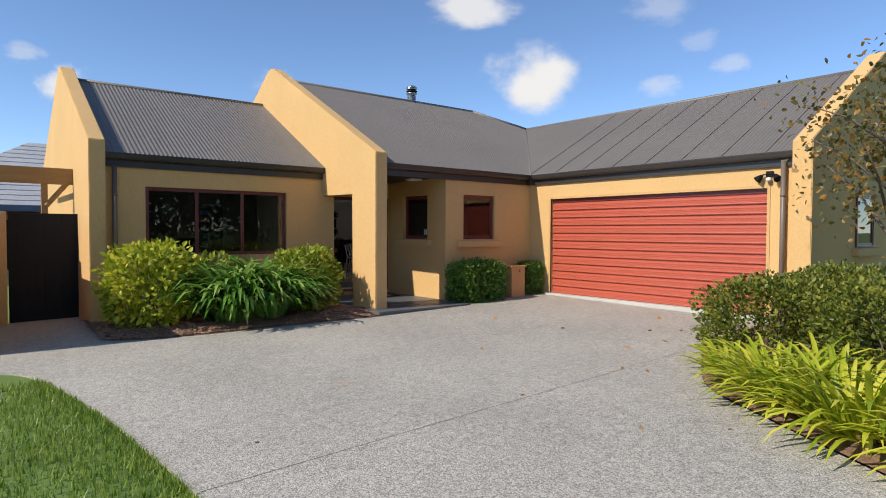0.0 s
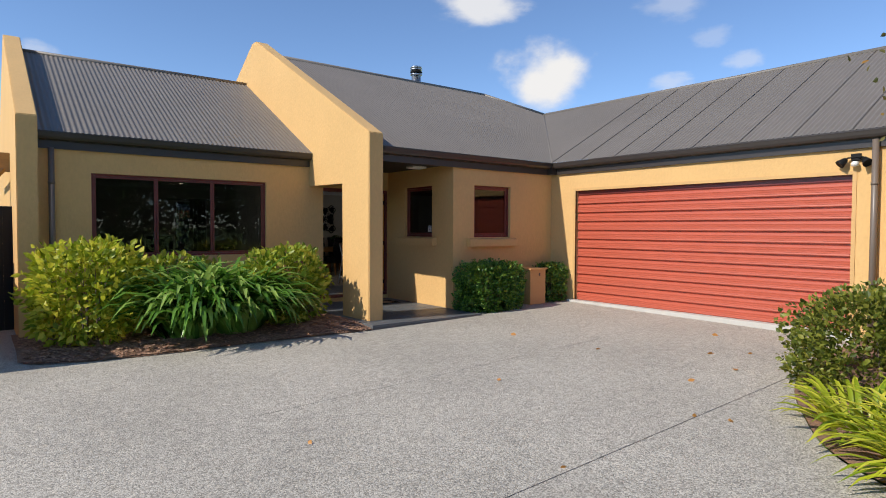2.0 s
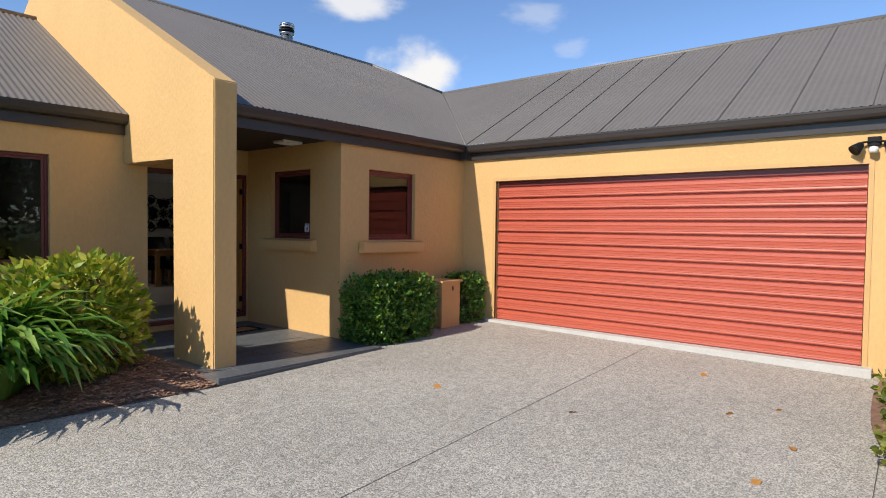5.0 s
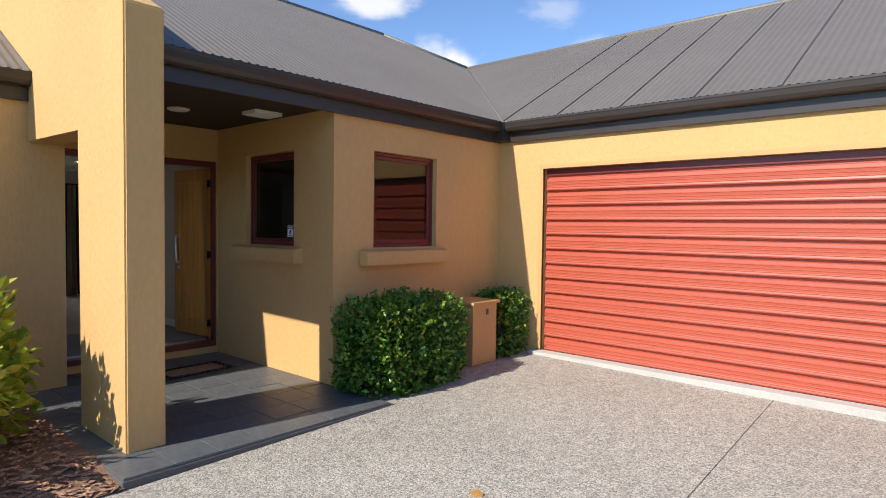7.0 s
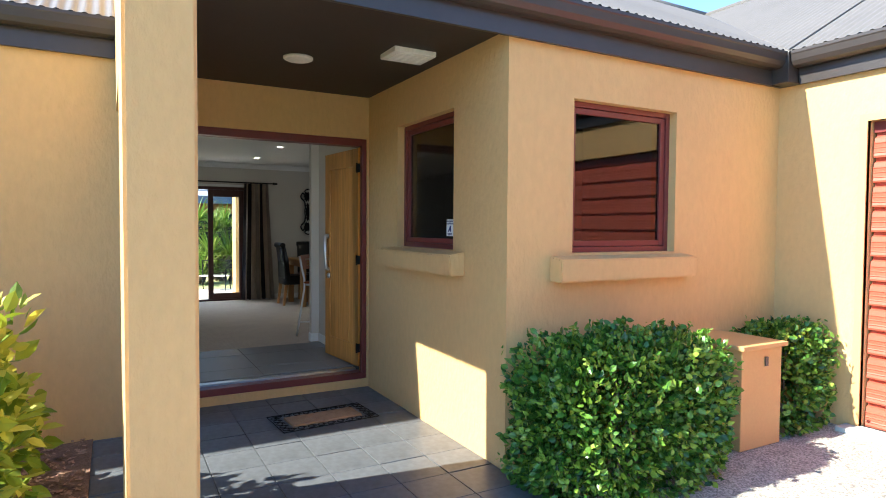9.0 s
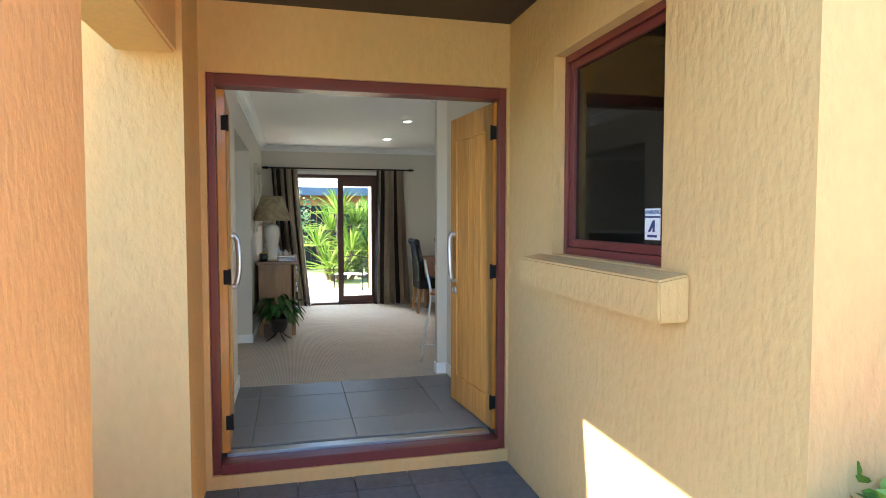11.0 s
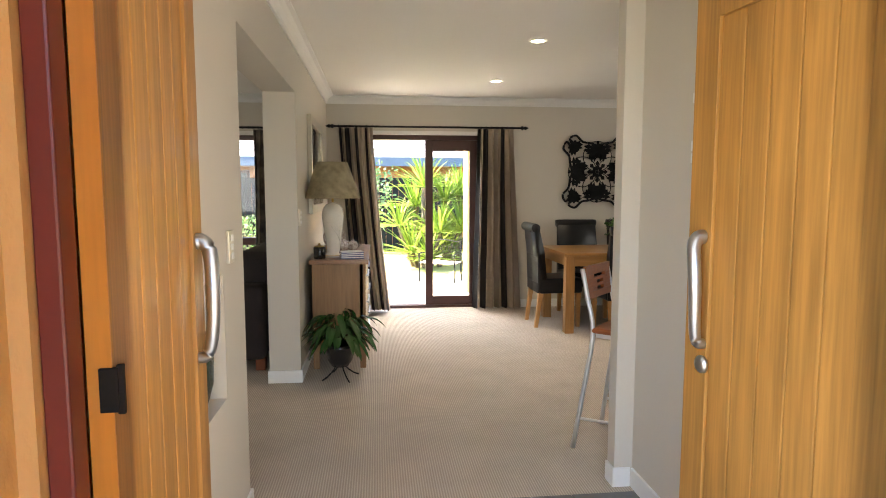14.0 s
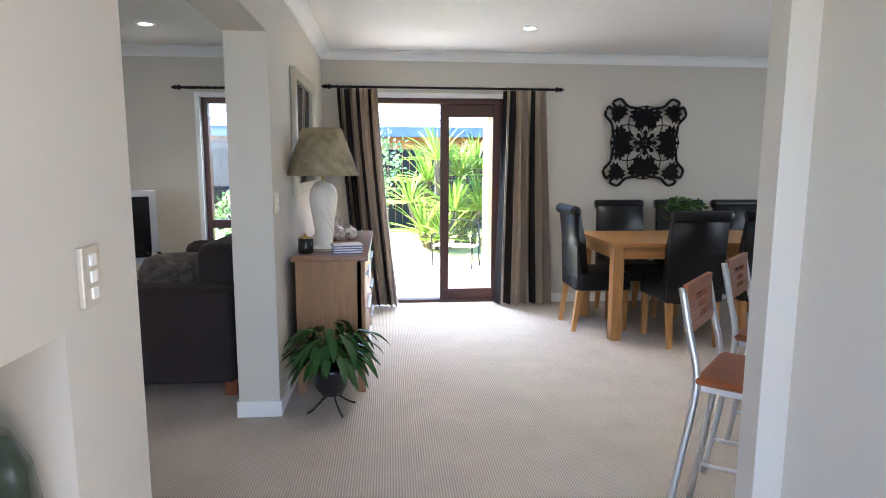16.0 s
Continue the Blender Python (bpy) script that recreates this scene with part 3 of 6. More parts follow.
def shoots(hedge, c, r, n, seed):
    """Short upright sprigs of new growth that break the clipped outline."""
    rng = np.random.default_rng(seed)
    spots_ = []
    for p, d in blob_spots(n, c, r, rng, 5, inner=0.97, lumps=0.08, floor=0.05):
        tip = np.array((d[0] * 0.5, d[1] * 0.5, 0.8)) + rng.normal(0, 0.25, 3)
        ln = 0.03 + 0.05 * rng.random()
        for k in range(6):
            spots_.append((p + tip * ln * k / 5, tip * 0.4 + rng.normal(0, 0.6, 3)))
    leaves("new_growth", spots_, 0.042, FRESH, hedge, rng, 1.0, spread=0.3)


for h_, (cx, cy, cz), r_, n_ in zip([o for o in bpy.data.objects if o.name.startswith("hedge") and not o.parent], ((2.24, -2.57, 0.19), (3.93, -2.46, 0.20)), ((0.65, 0.36, 0.49), (0.32, 0.26, 0.41)), (230, 100)):
    shoots(h_, (0, 0, cz - ground_z(cx, cy)), r_, n_, 23)
BOXPAINT = material("ochre_painted_board", (0.60, 0.36, 0.14), 0.6, vary=0.05, bump=0.05)
mb = thing("utility_box", pose(3.38, -2.42, ground_z(3.4, -2.4)), "ochre painted timber utility box with a sloping lid", "box")
bx("body", (-0.21, 0.21, -0.26, 0.24, 0, 0.66), BOXPAINT, mb, 0.006)
bx("lid", (-0.235, 0.235, -0.29, 0.24, 0.66, 0.69), BOXPAINT, mb, 0.005)
bx("latch", (0.02, 0.05, -0.272, -0.262, 0.54, 0.60), BARK, mb, 0.002, "small dark latch")

# ---- right-hand bed ----
rb = curve_points(RIGHT_EDGE)
bm = bmesh.new()
inner = [(x, y, ground_z(x, y) + 0.015) for x, y in rb if y > -13]
va = [bm.verts.new(p) for p in inner]
vb = [bm.verts.new((x + (0.35 if y < -8.3 else 0.1), y - 0.3, ground_z(x, y) + 0.07)) for x, y, z in inner]
vc = [bm.verts.new((x + 4.0 if y < -8.5 else x, min(y, -8.2) - 2.6, ground_z(x, y) + 0.08)) for x, y, z in inner]
for p, q in ((va, vb), (vb, vc)):
    for i in range(len(p) - 1):
        bm.faces.new((p[i], p[i + 1], q[i + 1], q[i]))
tagged(part("garden_bed_right", bm, MULCH), "brown mulched bed along the driveway", "garden bed", kind="structure")
for i, (x, y, z, rx, ry, rz, n) in enumerate(((1.72, -8.85, 0.14, 0.95, 0.82, 0.60, 9000), (2.85, -9.2, 0.25, 0.8, 0.75, 0.62, 6000), (3.55, -8.85, 0.2, 0.6, 0.55, 0.6, 3000), (1.3, -10.3, 0.2, 1.0, 0.8, 0.66, 7000))):
    shrub("box_shrub", (x, y, z), (rx, ry, rz), n, 0.055, BOXLEAF, 31 + i, "low dense olive green shrub beside the driveway", power=2.6, lumps=0.12)
for i, (x, y, n, ln) in enumerate(((0.25, -9.15, 130, 0.6), (-0.35, -9.85, 230, 0.8), (-0.75, -10.5, 260, 0.9), (0.2, -10.1, 160, 0.75), (-1.1, -11.4, 240, 0.85))):
    blade_plant("lily_clump", (x, y), n, ln, 0.045, LIME, 41 + i, "bright yellow-green strap-leaved clump edging the driveway", base_r=0.3, lift=(0.4, 1.3))


# ---- trees ----
def tree(name, at, height, crown, n, size, mat, seed, label, trunk_r=0.07, lean=0.0, first=0.4):
    rng = np.random.default_rng(seed)
    base = ground_z(at[0], at[1])
    t = thing(name, pose(at[0], at[1], base - 0.05), label, "tree")
    bm = bmesh.new()
    pts = [Vector((lean * k * k + 0.05 * math.sin(k * 5 + seed), 0.05 * math.cos(k * 4 + seed), height * 0.85 * k)) for k in [i / 7 for i in range(8)]]
    tube(bm, pts, trunk_r, 9, r2=trunk_r * 0.25)
    part("trunk", bm, BARK, t, smooth=True)
    spots_ = []
    limbs = 11
    bm = bmesh.new()
    for i in range(limbs):
        k = first + (1 - first) * (i + 0.5) / limbs
        p = Vector((lean * k * k, 0, height * 0.85 * k))
        a = i * 2.4 + rng.random()
        reach = crown * (1.15 - 0.7 * (k - first) / (1 - first)) * (0.7 + 0.5 * rng.random())
        tip = p + Vector((math.cos(a) * reach, math.sin(a) * reach, 0.25 * height * (1 - k) + 0.35 * reach))
        mid = p.lerp(tip, 0.5) + Vector((0, 0, 0.1 * reach))
        tube(bm, [p, mid, tip], trunk_r * 0.38, 5, r2=0.006)
        for j in range(n // limbs):
            q = p.lerp(tip, 0.25 + 0.8 * rng.random()) + Vector(rng.normal(0, crown * 0.2, 3).tolist())
            spots_.append((tuple(q), (0, 0, -0.1)))
    part("limbs", bm, BARK, t, smooth=True)
    leaves("crown", spots_, size, mat, t, rng, 1.0, spread=1.0)
    return t


AUTUMN = leaf_material("autumn_leaf", (0.08, 0.09, 0.02), (0.16, 0.13, 0.03), (0.45, 0.20, 0.03))
tree("birch_tree", (3.3, -9.6), 4.3, 1.3, 1700, 0.085, AUTUMN, 51, "slender tree with sparse turning leaves in the driveway bed", 0.06)
FARLEAF = leaf_material("far_leaf", (0.02, 0.045, 0.012), (0.04, 0.08, 0.02), (0.08, 0.12, 0.03))
for i, (x, y, h) in enumerate(((-16, -30, 8), (-9, -33, 9.5), (-2, -31, 7.5), (6, -34, 9), (-24, -20, 8), (12, -30, 8.5))):
    tree("street_tree", (x, y), h, h * 0.36, 1500, 0.42, FARLEAF, 60 + i, "dark leafy tree across the street", 0.2, first=0.25)

for i, (x, y, h) in enumerate(((-3.5, -26, 5.5), (0.5, -25, 5.0), (4.0, -26, 6.0), (7.5, -25, 5.2), (11, -26, 6.0))):
    tree("street_tree", (x, y), h, h * 0.45, 1700, 0.34, FARLEAF, 160 + i, "low spreading dark tree beside the street", 0.15, first=0.06)

# ---- lawn blades ----
GRASS = leaf_material("grass_blade", (0.10, 0.19, 0.02), (0.20, 0.31, 0.035), (0.38, 0.44, 0.08), through_light=0.35)
rng = np.random.default_rng(71)
V, F = [], []
le = curve_points(LAWN_EDGE)
ey, ex = [p[1] for p in le][::-1], [p[0] for p in le][::-1]
while len(F) < 26000:
    y = -4.2 - 10.5 * rng.random()
    x = np.interp(y, ey, ex) - 0.02 - 3.2 * rng.random() ** 1.7
    z = ground_z(x, y) - 0.03
    a, h, w = rng.random() * 6.28, 0.045 + 0.04 * rng.random(), 0.006
    c, s = math.cos(a), math.sin(a)
    k = len(V)
    V += [(x - c * w, y - s * w, z), (x + c * w, y + s * w, z), (x + s * 0.03 * rng.normal(), y + c * 0.03 * rng.normal(), z + h)]
    F.append((k, k + 1, k + 2))
mesh = bpy.data.meshes.new("grass")
mesh.from_pydata(V, [], F)
mesh.materials.append(GRASS)
tagged(new("grass", mesh), "short green lawn grass beside the driveway", "grass", kind="stuff")

# fallen leaves on the drive
FALLEN = leaf_material("fallen_leaf", (0.25, 0.10, 0.03), (0.5, 0.22, 0.05), (0.62, 0.36, 0.10))
rng = np.random.default_rng(73)
for x, y in ((1.12, -5.9), (1.38, -7.5), (-0.28, -8.3), (-2.07, -8.03), (-0.36, -8.04), (-1.46, -9.8), (-1.95, -9.3), (1.9, -6.9), (0.6, -7.4), (2.3, -7.2), (3.1, -6.4), (-3.2, -6.6), (-0.9, -6.2), (0.9, -4.6), (-4.6, -7.6)):
    t = thing("fallen_leaf", pose(x, y, ground_z(x, y) + 0.004, 0, 0, rng.random() * 360), "small curled orange leaf lying on the driveway", "leaf", "fallen leaves")
    leaves("blade", [((0, 0, 0.004), (1, 0, 0.1))], 0.07, FALLEN, t, rng, 1.2, spread=0.05, droop=0)

# control joints in the concrete
JOINT = material("joint_shadow", (0.11, 0.10, 0.095), 0.9)


def joint(a, b):
    bm = bmesh.new()
    d = (Vector(b) - Vector(a)).normalized()
    s = Vector((-d.y, d.x)) * 0.003
    pts = []
    for i in range(13):
        p = Vector(a).lerp(Vector(b), i / 12)
        pts.append([bm.verts.new((p.x + k * s.x, p.y + k * s.y, ground_z(p.x, p.y) + 0.003)) for k in (-1, 1)])
    for p, q in zip(pts, pts[1:]):
        bm.faces.new((p[0], p[1], q[1], q[0]))
    tagged(part("control_joint", bm, JOINT), "thin saw-cut control joint in the driveway", "joint", kind="structure")


joint((-5.2, -8.2), (1.6, -7.98))
joint((-3.4, -5.72), (4.2, -5.38))
structure("garage_apron", [(GX - 0.14, GX + 0.03, -7.72, -2.74, -0.3, -0.098)], material("pale_concrete", (0.5, 0.48, 0.44), 0.85, bump=0.2), "pale concrete strip under the garage door", "kerb", 0.006)

# ---- garage door ----
gd = thing("garage_door", pose(GX + 0.07, GY1, -0.1), "closed terracotta red ribbed steel garage door", "garage door")
SL_N = 12
sh = 2.08 / SL_N
bm = bmesh.new()
prof = [(0.03, 0.0), (-0.012, 0.0), (-0.016, 0.012)]
for i in range(3):
    z = 0.035 + i * 0.033
    prof += [(-0.012, z - 0.006), (-0.016, z), (-0.012 + 0.002 * i, z + 0.006)]
prof += [(-0.004, sh - 0.036), (0.020, sh - 0.026), (0.020, sh - 0.001), (0.03, sh - 0.001)]
prism(bm, [(a, b) for a, b in prof], "y", GY0 - GY1 + 0.012, -0.012)
slat_mesh = finish("slat", bm, REDPAINT)
for i in range(SL_N):
    ob = new("slat", slat_mesh)
    ob.parent = gd
    ob.location = (0, 0, i * sh)
bx("bottom_seal", (-0.01, 0.03, GY0 - GY1 + 0.01, -0.01, -0.03, 0.0), material("black_rubber", (0.02, 0.02, 0.02), 0.7), gd, 0.003)
bx("head_track", (-0.005, 0.03, GY0 - GY1 + 0.005, -0.005, 2.08, 2.158), JOINERY, gd, 0.003, "dark red head board above the door")
structure("garage_trim", [(GX - 0.012, GX + 0.03, GY1, GY1 + 0.05, -0.12, 2.11), (GX - 0.012, GX + 0.03, GY0 - 0.05, GY0, -0.17, 2.11), (GX - 0.012, GX + 0.03, GY0, GY1, 2.06, 2.11)], BOXPAINT, "ochre timber surround of the garage opening", "trim")


# ---- windows ----
def window(name, m, w, h, panes, label, depth=0.05, sash=0.05, mat=None, inset_mat=None):
    """Aluminium window in its opening: width along x, up z, outside towards -y, lower left corner at the origin."""
    mat = mat or JOINERY
    t = thing(name, m, label, "window", kind="structure")
    bm = bmesh.new()
    f = 0.035
    box(bm, 0, f, 0, depth + 0.03, 0, h, 0.004)
    box(bm, w - f, w, 0, depth + 0.03, 0, h, 0.004)
    box(bm, f, w - f, 0, depth + 0.03, 0, f, 0.004)
    box(bm, f, w - f, 0, depth + 0.03, h - f, h, 0.004)
    part("window_frame", bm, mat, t)
    pw = (w - 2 * f) / panes
    for i in range(panes):
        x0, x1 = f + i * pw + 0.002, f + (i + 1) * pw - 0.002
        bm = bmesh.new()
        s = sash
        box(bm, x0, x0 + s, 0.012, depth, f + 0.002, h - f - 0.002, 0.005)
        box(bm, x1 - s, x1, 0.012, depth, f + 0.002, h - f - 0.002, 0.005)
        box(bm, x0 + s, x1 - s, 0.012, depth, f + 0.002, f + s, 0.005)
        box(bm, x0 + s, x1 - s, 0.012, depth, h - f - s, h - f - 0.002, 0.005)
        sa = part("sash", bm, mat, t)
        g = bx("pane", (x0 + s - 0.003, x1 - s + 0.003, 0.028, 0.034, f + s - 0.003, h - f - s + 0.003), GLASS, sa, 0)
        g.visible_shadow = False
    return t


window("window_1", pose(WX0, FY + 0.05, 0.84), WX1 - WX0, 1.25, 3, "wide maroon aluminium window with three dark panes", sash=0.03)
pwin = window("window_2", pose(1.68 + 0.06, PY1, PZ0, 0, 0, -90), PY1 - PY0, PZ1 - PZ0, 1, "small maroon aluminium porch window", sash=0.04)
window("window_5", pose(5.95, -8.43, 1.05), 0.9, 0.95, 1, "small maroon window in the shaded garage end wall", sash=0.04)
window("window_3", pose(SX0, SY + 0.06, PZ0), SX1 - SX0, PZ1 - PZ0, 1, "small maroon aluminium window reflecting the garage door", sash=0.04)


for z_ in (0.26, 0.62):
    bx("window_stay", (0.115, 0.135, 0.075, 0.10, z_, z_ + 0.045), TRIMPAINT, pwin, 0.003, "small white window stay")


def sill(name, m, w, label):
    bm = bmesh.new()
    prism(bm, [(-0.115, 0.0), (0.0, 0.0), (0.0, 0.16), (-0.12, 0.14)], "x", 0, w)
    bmesh.ops.bevel(bm, geom=bm.edges[:], offset=0.008, segments=2, affect="EDGES")
    ob = tagged(part(name, bm, PLASTER), label, "window sill", kind="structure")
    ob.matrix_world = m


sill("sill_porch", pose(1.683, -0.47, 0.975, 0, 0, -90), 1.23, "thick ochre plaster sill under the porch window")
sill("sill_garage", pose(5.8, -8.397, 0.89), 1.2, "thick ochre plaster sill under the garage end window")
sill("sill_study", pose(2.0, SY + 0.003, 0.965), 1.21, "thick ochre plaster sill under the small window")

# warning sticker on the porch window
NAVY = material("navy_print", (0.02, 0.03, 0.16), 0.4)
STICK = material("white_sticker", (0.85, 0.86, 0.88), 0.4)
st = thing("warning_sticker", pose(1.735, -1.40, 1.235, 0, 0, -90), "white and navy alarm warning sticker on the porch window", "sticker")
bx("backing", (-0.05, 0.05, -0.002, 0.0, 0, 0.118), STICK, st, 0)
bx("band", (-0.05, 0.05, -0.0035, -0.002, 0.083, 0.09), NAVY, st, 0)
bm = bmesh.new()
prism(bm, [(-0.026, 0.03), (-0.012, 0.03), (0.004, 0.05), (0.004, 0.03), (0.016, 0.03), (0.016, 0.074), (0.004, 0.074)], "y", -0.0035, -0.002)
part("emblem", bm, NAVY, st)
bx("print_line", (-0.03, 0.03, -0.0035, -0.002, 0.01, 0.019), NAVY, st, 0)
tx = bpy.data.curves.new("wording", "FONT")
tx.body = "WARNING"
tx.size = 0.022
tx.align_x = "CENTER"
tx.extrude = 0.0006
tx.materials.append(NAVY)
to = new("wording", tx)
to.parent = st
to.matrix_basis = pose(0, -0.003, 0.097, 90, 0, 0)

# ---- porch ----
SLATE = material("charcoal_slate_tile", (0.115, 0.122, 0.13), 0.45, vary=0.3, scale=3, grain=25, bump=0.25, bump_scale=18)


def tile_mesh(name, w, d, h, mat):
    bm = bmesh.new()
    box(bm, 0, w, 0, d, 0, h, 0.002, 1)
    return finish(name, bm, mat)


porch = bpy.data.objects["porch_slab"]
ntile = 0
yy = -2.98
col_edges = [-0.49 + 0.31 * i for i in range(8)]
for r in range(10):
    y1 = min(yy + 0.305, -0.003)
    for i in range(8):
        x1 = min(col_edges[i] + 0.305, 1.675)
        if x1 - col_edges[i] < 0.05 or y1 - yy < 0.03:
            continue
        ob = new("tile", tile_mesh("tile", x1 - col_edges[i], y1 - yy, 0.018, SLATE))
        ob.location = (col_edges[i], yy, -0.176 + 0.0008 * ((i * 7 + r * 3) % 4))
        ob.parent = porch
    yy += 0.31
LIGHTMETAL = material("white_plastic", (0.75, 0.73, 0.68), 0.4)
v = thing("ceiling_vent", pose(1.38, -1.44, SOF), "white square extractor vent in the dark soffit", "vent")
bx("frame", (-0.15, 0.15, -0.12, 0.12, -0.035, 0.0), LIGHTMETAL, v, 0.006)
for i in range(7):
    bx("slat", (-0.12, 0.12, -0.095 + i * 0.028, -0.081 + i * 0.028, -0.042, -0.034), LIGHTMETAL, v, 0.001)
v = thing("porch_downlight", pose(0.77, -0.97, SOF), "round white recessed porch light, switched off", "light")
bm = bmesh.new()
lathe(bm, [(0.10, 0), (0.10, -0.012), (0.085, -0.02), (0.07, -0.012), (0.0, -0.01)], 24)
part("trim_ring", bm, LIGHTMETAL, v, smooth=True)
MATF = material("coir_mat", (0.33, 0.20, 0.11), 0.95, vary=0.3, scale=20, grain=150, bump=0.8)
v = thing("door_mat", pose(1.03, -0.71, -0.156, 0, 0, 4), "brown coir door mat in a black scrolled iron border", "doormat")
bx("coir", (-0.27, 0.27, -0.11, 0.11, 0, 0.016), MATF, v, 0.003)
bm = bmesh.new()
IRON = material("black_iron", (0.008, 0.008, 0.008), 0.65, vary=0.2, spec=0.25)
for sx in (-1, 1):
    for k in range(5):
        cx, cy = sx * 0.33, -0.14 + k * 0.07
        tube(bm, [(cx + 0.035 * math.cos(q) * (1 - q / 14), cy + 0.035 * math.sin(q) * (1 - q / 14), 0.008) for q in [j * 0.7 for j in range(11)]], 0.0035, 5)
for sy in (-1, 1):
    for k in range(9):
        cx, cy = -0.3 + k * 0.075, sy * 0.16
        tube(bm, [(cx + 0.035 * math.cos(q) * (1 - q / 14), cy + 0.035 * math.sin(q) * (1 - q / 14), 0.008) for q in [j * 0.7 for j in range(11)]], 0.0035, 5)
tube(bm, [(-0.37, -0.2, 0.008), (0.37, -0.2, 0.008), (0.37, 0.2, 0.008), (-0.37, 0.2, 0.008), (-0.37, -0.2, 0.008)], 0.004, 5)
part("border", bm, IRON, v)

# ---- front door ----
DOORWOOD = material("honey_timber", (0.40, 0.19, 0.045), 0.5, vary=0.36, scale=2.2, grain=9, stretch=(9, 9, 0.35), bump=0.12, bump_scale=16, coat=0.04)
# Brighter copy of DOORWOOD, with the hinge edge's sun glow in its colour.
DOOREDGE = material("sunlit_timber_edge", (0.60, 0.24, 0.035), 0.35, vary=0.12, scale=2, grain=10, stretch=(9, 9, 0.5), coat=0.3)
STEEL = material("brushed_steel", (0.52, 0.54, 0.57), 0.32, metal=1.0, vary=0.05)
fr = thing("door_1", pose(-0.01, 0.02, -0.085), "maroon door frame of the double front entry", "door frame", kind="structure")
bx("jamb", (0, 0.042, 0, 0.055, 0, 2.17), JOINERY, fr, 0.005)
bx("jamb", (1.633, 1.675, 0, 0.055, 0, 2.17), JOINERY, fr, 0.005)
bx("head", (0.042, 1.633, 0, 0.12, 2.105, 2.17), JOINERY, fr, 0.005)
bx("threshold", (0.042, 1.633, -0.01, 0.12, 0.0, 0.06), JOINERY, fr, 0.005)
bx("weather_strip", (0.065, 1.61, 0.09, 0.16, 0.06, 0.078), STEEL, fr, 0.002, "aluminium threshold strip")


def door_leaf(name, m, hand, label, locked):
    """A boarded timber leaf; hinge at the origin, outer face towards -y, running along x by hand."""
    t = thing(name, m, label, "door")
    W, Hh, T = 0.735, 2.0, 0.044

    def b(n, x0, x1, y0, y1, z0, z1, mat, bev=0.003, lab="", parent=None):
        a, c = sorted((x0 * hand, x1 * hand))
        return bx(n, (a, c, y0, y1, z0, z1), mat, parent or t, bev, lab)
    b("stile", 0, 0.11, 0, T, 0, Hh, DOORWOOD)
    b("stile", W - 0.11, W, 0, T, 0, Hh, DOORWOOD)
    b("rail", 0.11, W - 0.11, 0, T, Hh - 0.16, Hh, DOORWOOD)
    b("rail", 0.11, W - 0.11, 0, T, 0, 0.19, DOORWOOD)
    n = 5
    bw = (W - 0.22) / n
    for i in range(n):
        b("board", 0.111 + i * bw, 0.109 + (i + 1) * bw, 0.010, T - 0.01, 0.19, Hh - 0.16, DOORWOOD, 0.005)
    b("hinge_edge", -0.003, 0.0, 0.001, T - 0.001, 0.002, Hh - 0.002, DOOREDGE, 0, "varnished timber edge, coloured bright orange for its sun glow")
    for z in (0.17, 0.98, 1.82):
        h = b("hinge", -0.010, 0.004, -0.010, 0.022, z - 0.04, z + 0.04, IRON, 0.002, "black steel hinge")
        b("pin", -0.006, 0.006, -0.018, -0.006, z - 0.045, z + 0.045, IRON, 0.002, parent=h)
    bm = bmesh.new()
    xh = (W - 0.095) * hand
    pts = [(xh, 0.0, 0.86), (xh, -0.022, 0.865), (xh - 0.006 * hand, -0.036, 0.90), (xh - 0.016 * hand, -0.046, 0.97), (xh - 0.016 * hand, -0.048, 1.04), (xh - 0.004 * hand, -0.045, 1.11), (xh + 0.014 * hand, -0.036, 1.165), (xh + 0.02 * hand, -0.018, 1.188), (xh + 0.02 * hand, 0.0, 1.19)]
    tube(bm, curve_points(pts, 4), 0.016, 12, r2=0.023)
    part("pull_handle", bm, STEEL, t, "curved brushed steel pull handle", True)
    if locked:
        bm = bmesh.new()
        lathe(bm, [(0.028, 0), (0.028, 0.008), (0.02, 0.016), (0.008, 0.018), (0.0, 0.018)], 20)
        k = part("lock_cylinder", bm, STEEL, t, "round steel deadlock", True)
        k.matrix_basis = pose(xh, 0, 0.795, 90)
        b("strike_plate", W - 0.001, W + 0.002, 0.008, 0.036, 0.74, 0.86, STEEL, 0.0005)
    return t


door_leaf("door_leaf", pose(0.076, 0.085, 0.012, 0, 0, 93.5), 1, "open honey-stained boarded timber front door leaf", False)
door_leaf("door_leaf", pose(1.607, 0.085, 0.012, 0, 0, -84.4), -1, "open honey-stained boarded timber front door leaf with a deadlock", True)

# ---- downpipes, floodlight, flue ----
PIPE = material("downpipe_paint", (0.16, 0.125, 0.10), 0.4)
for x, y, z0, z1, nm in ((-4.30, FY - 0.06, -0.27, 2.42, "brown downpipe at the wall end"), (GX - 0.08, -7.9, -0.2, 2.5, "brown downpipe beside the garage door")):
    v = thing("downpipe", pose(x, y, 0), nm, "downpipe")
    bm = bmesh.new()
    tube(bm, [(0, 0, z0), (0, 0, z1)], 0.04, 12)
    part("pipe", bm, PIPE, v, smooth=True)
    for z in (0.3, 1.9):
        bm = bmesh.new()
        tube(bm, [(0, 0, z), (0, 0, z + 0.04)], 0.045, 12)
        part("bracket", bm, PIPE, v, smooth=True)
v = thing("flood_light", pose(GX, -7.66, 2.29), "twin-headed security flood light on the garage wall", "light")
bx("base", (-0.035, 0, -0.06, 0.06, -0.05, 0.05), IRON, v, 0.01)
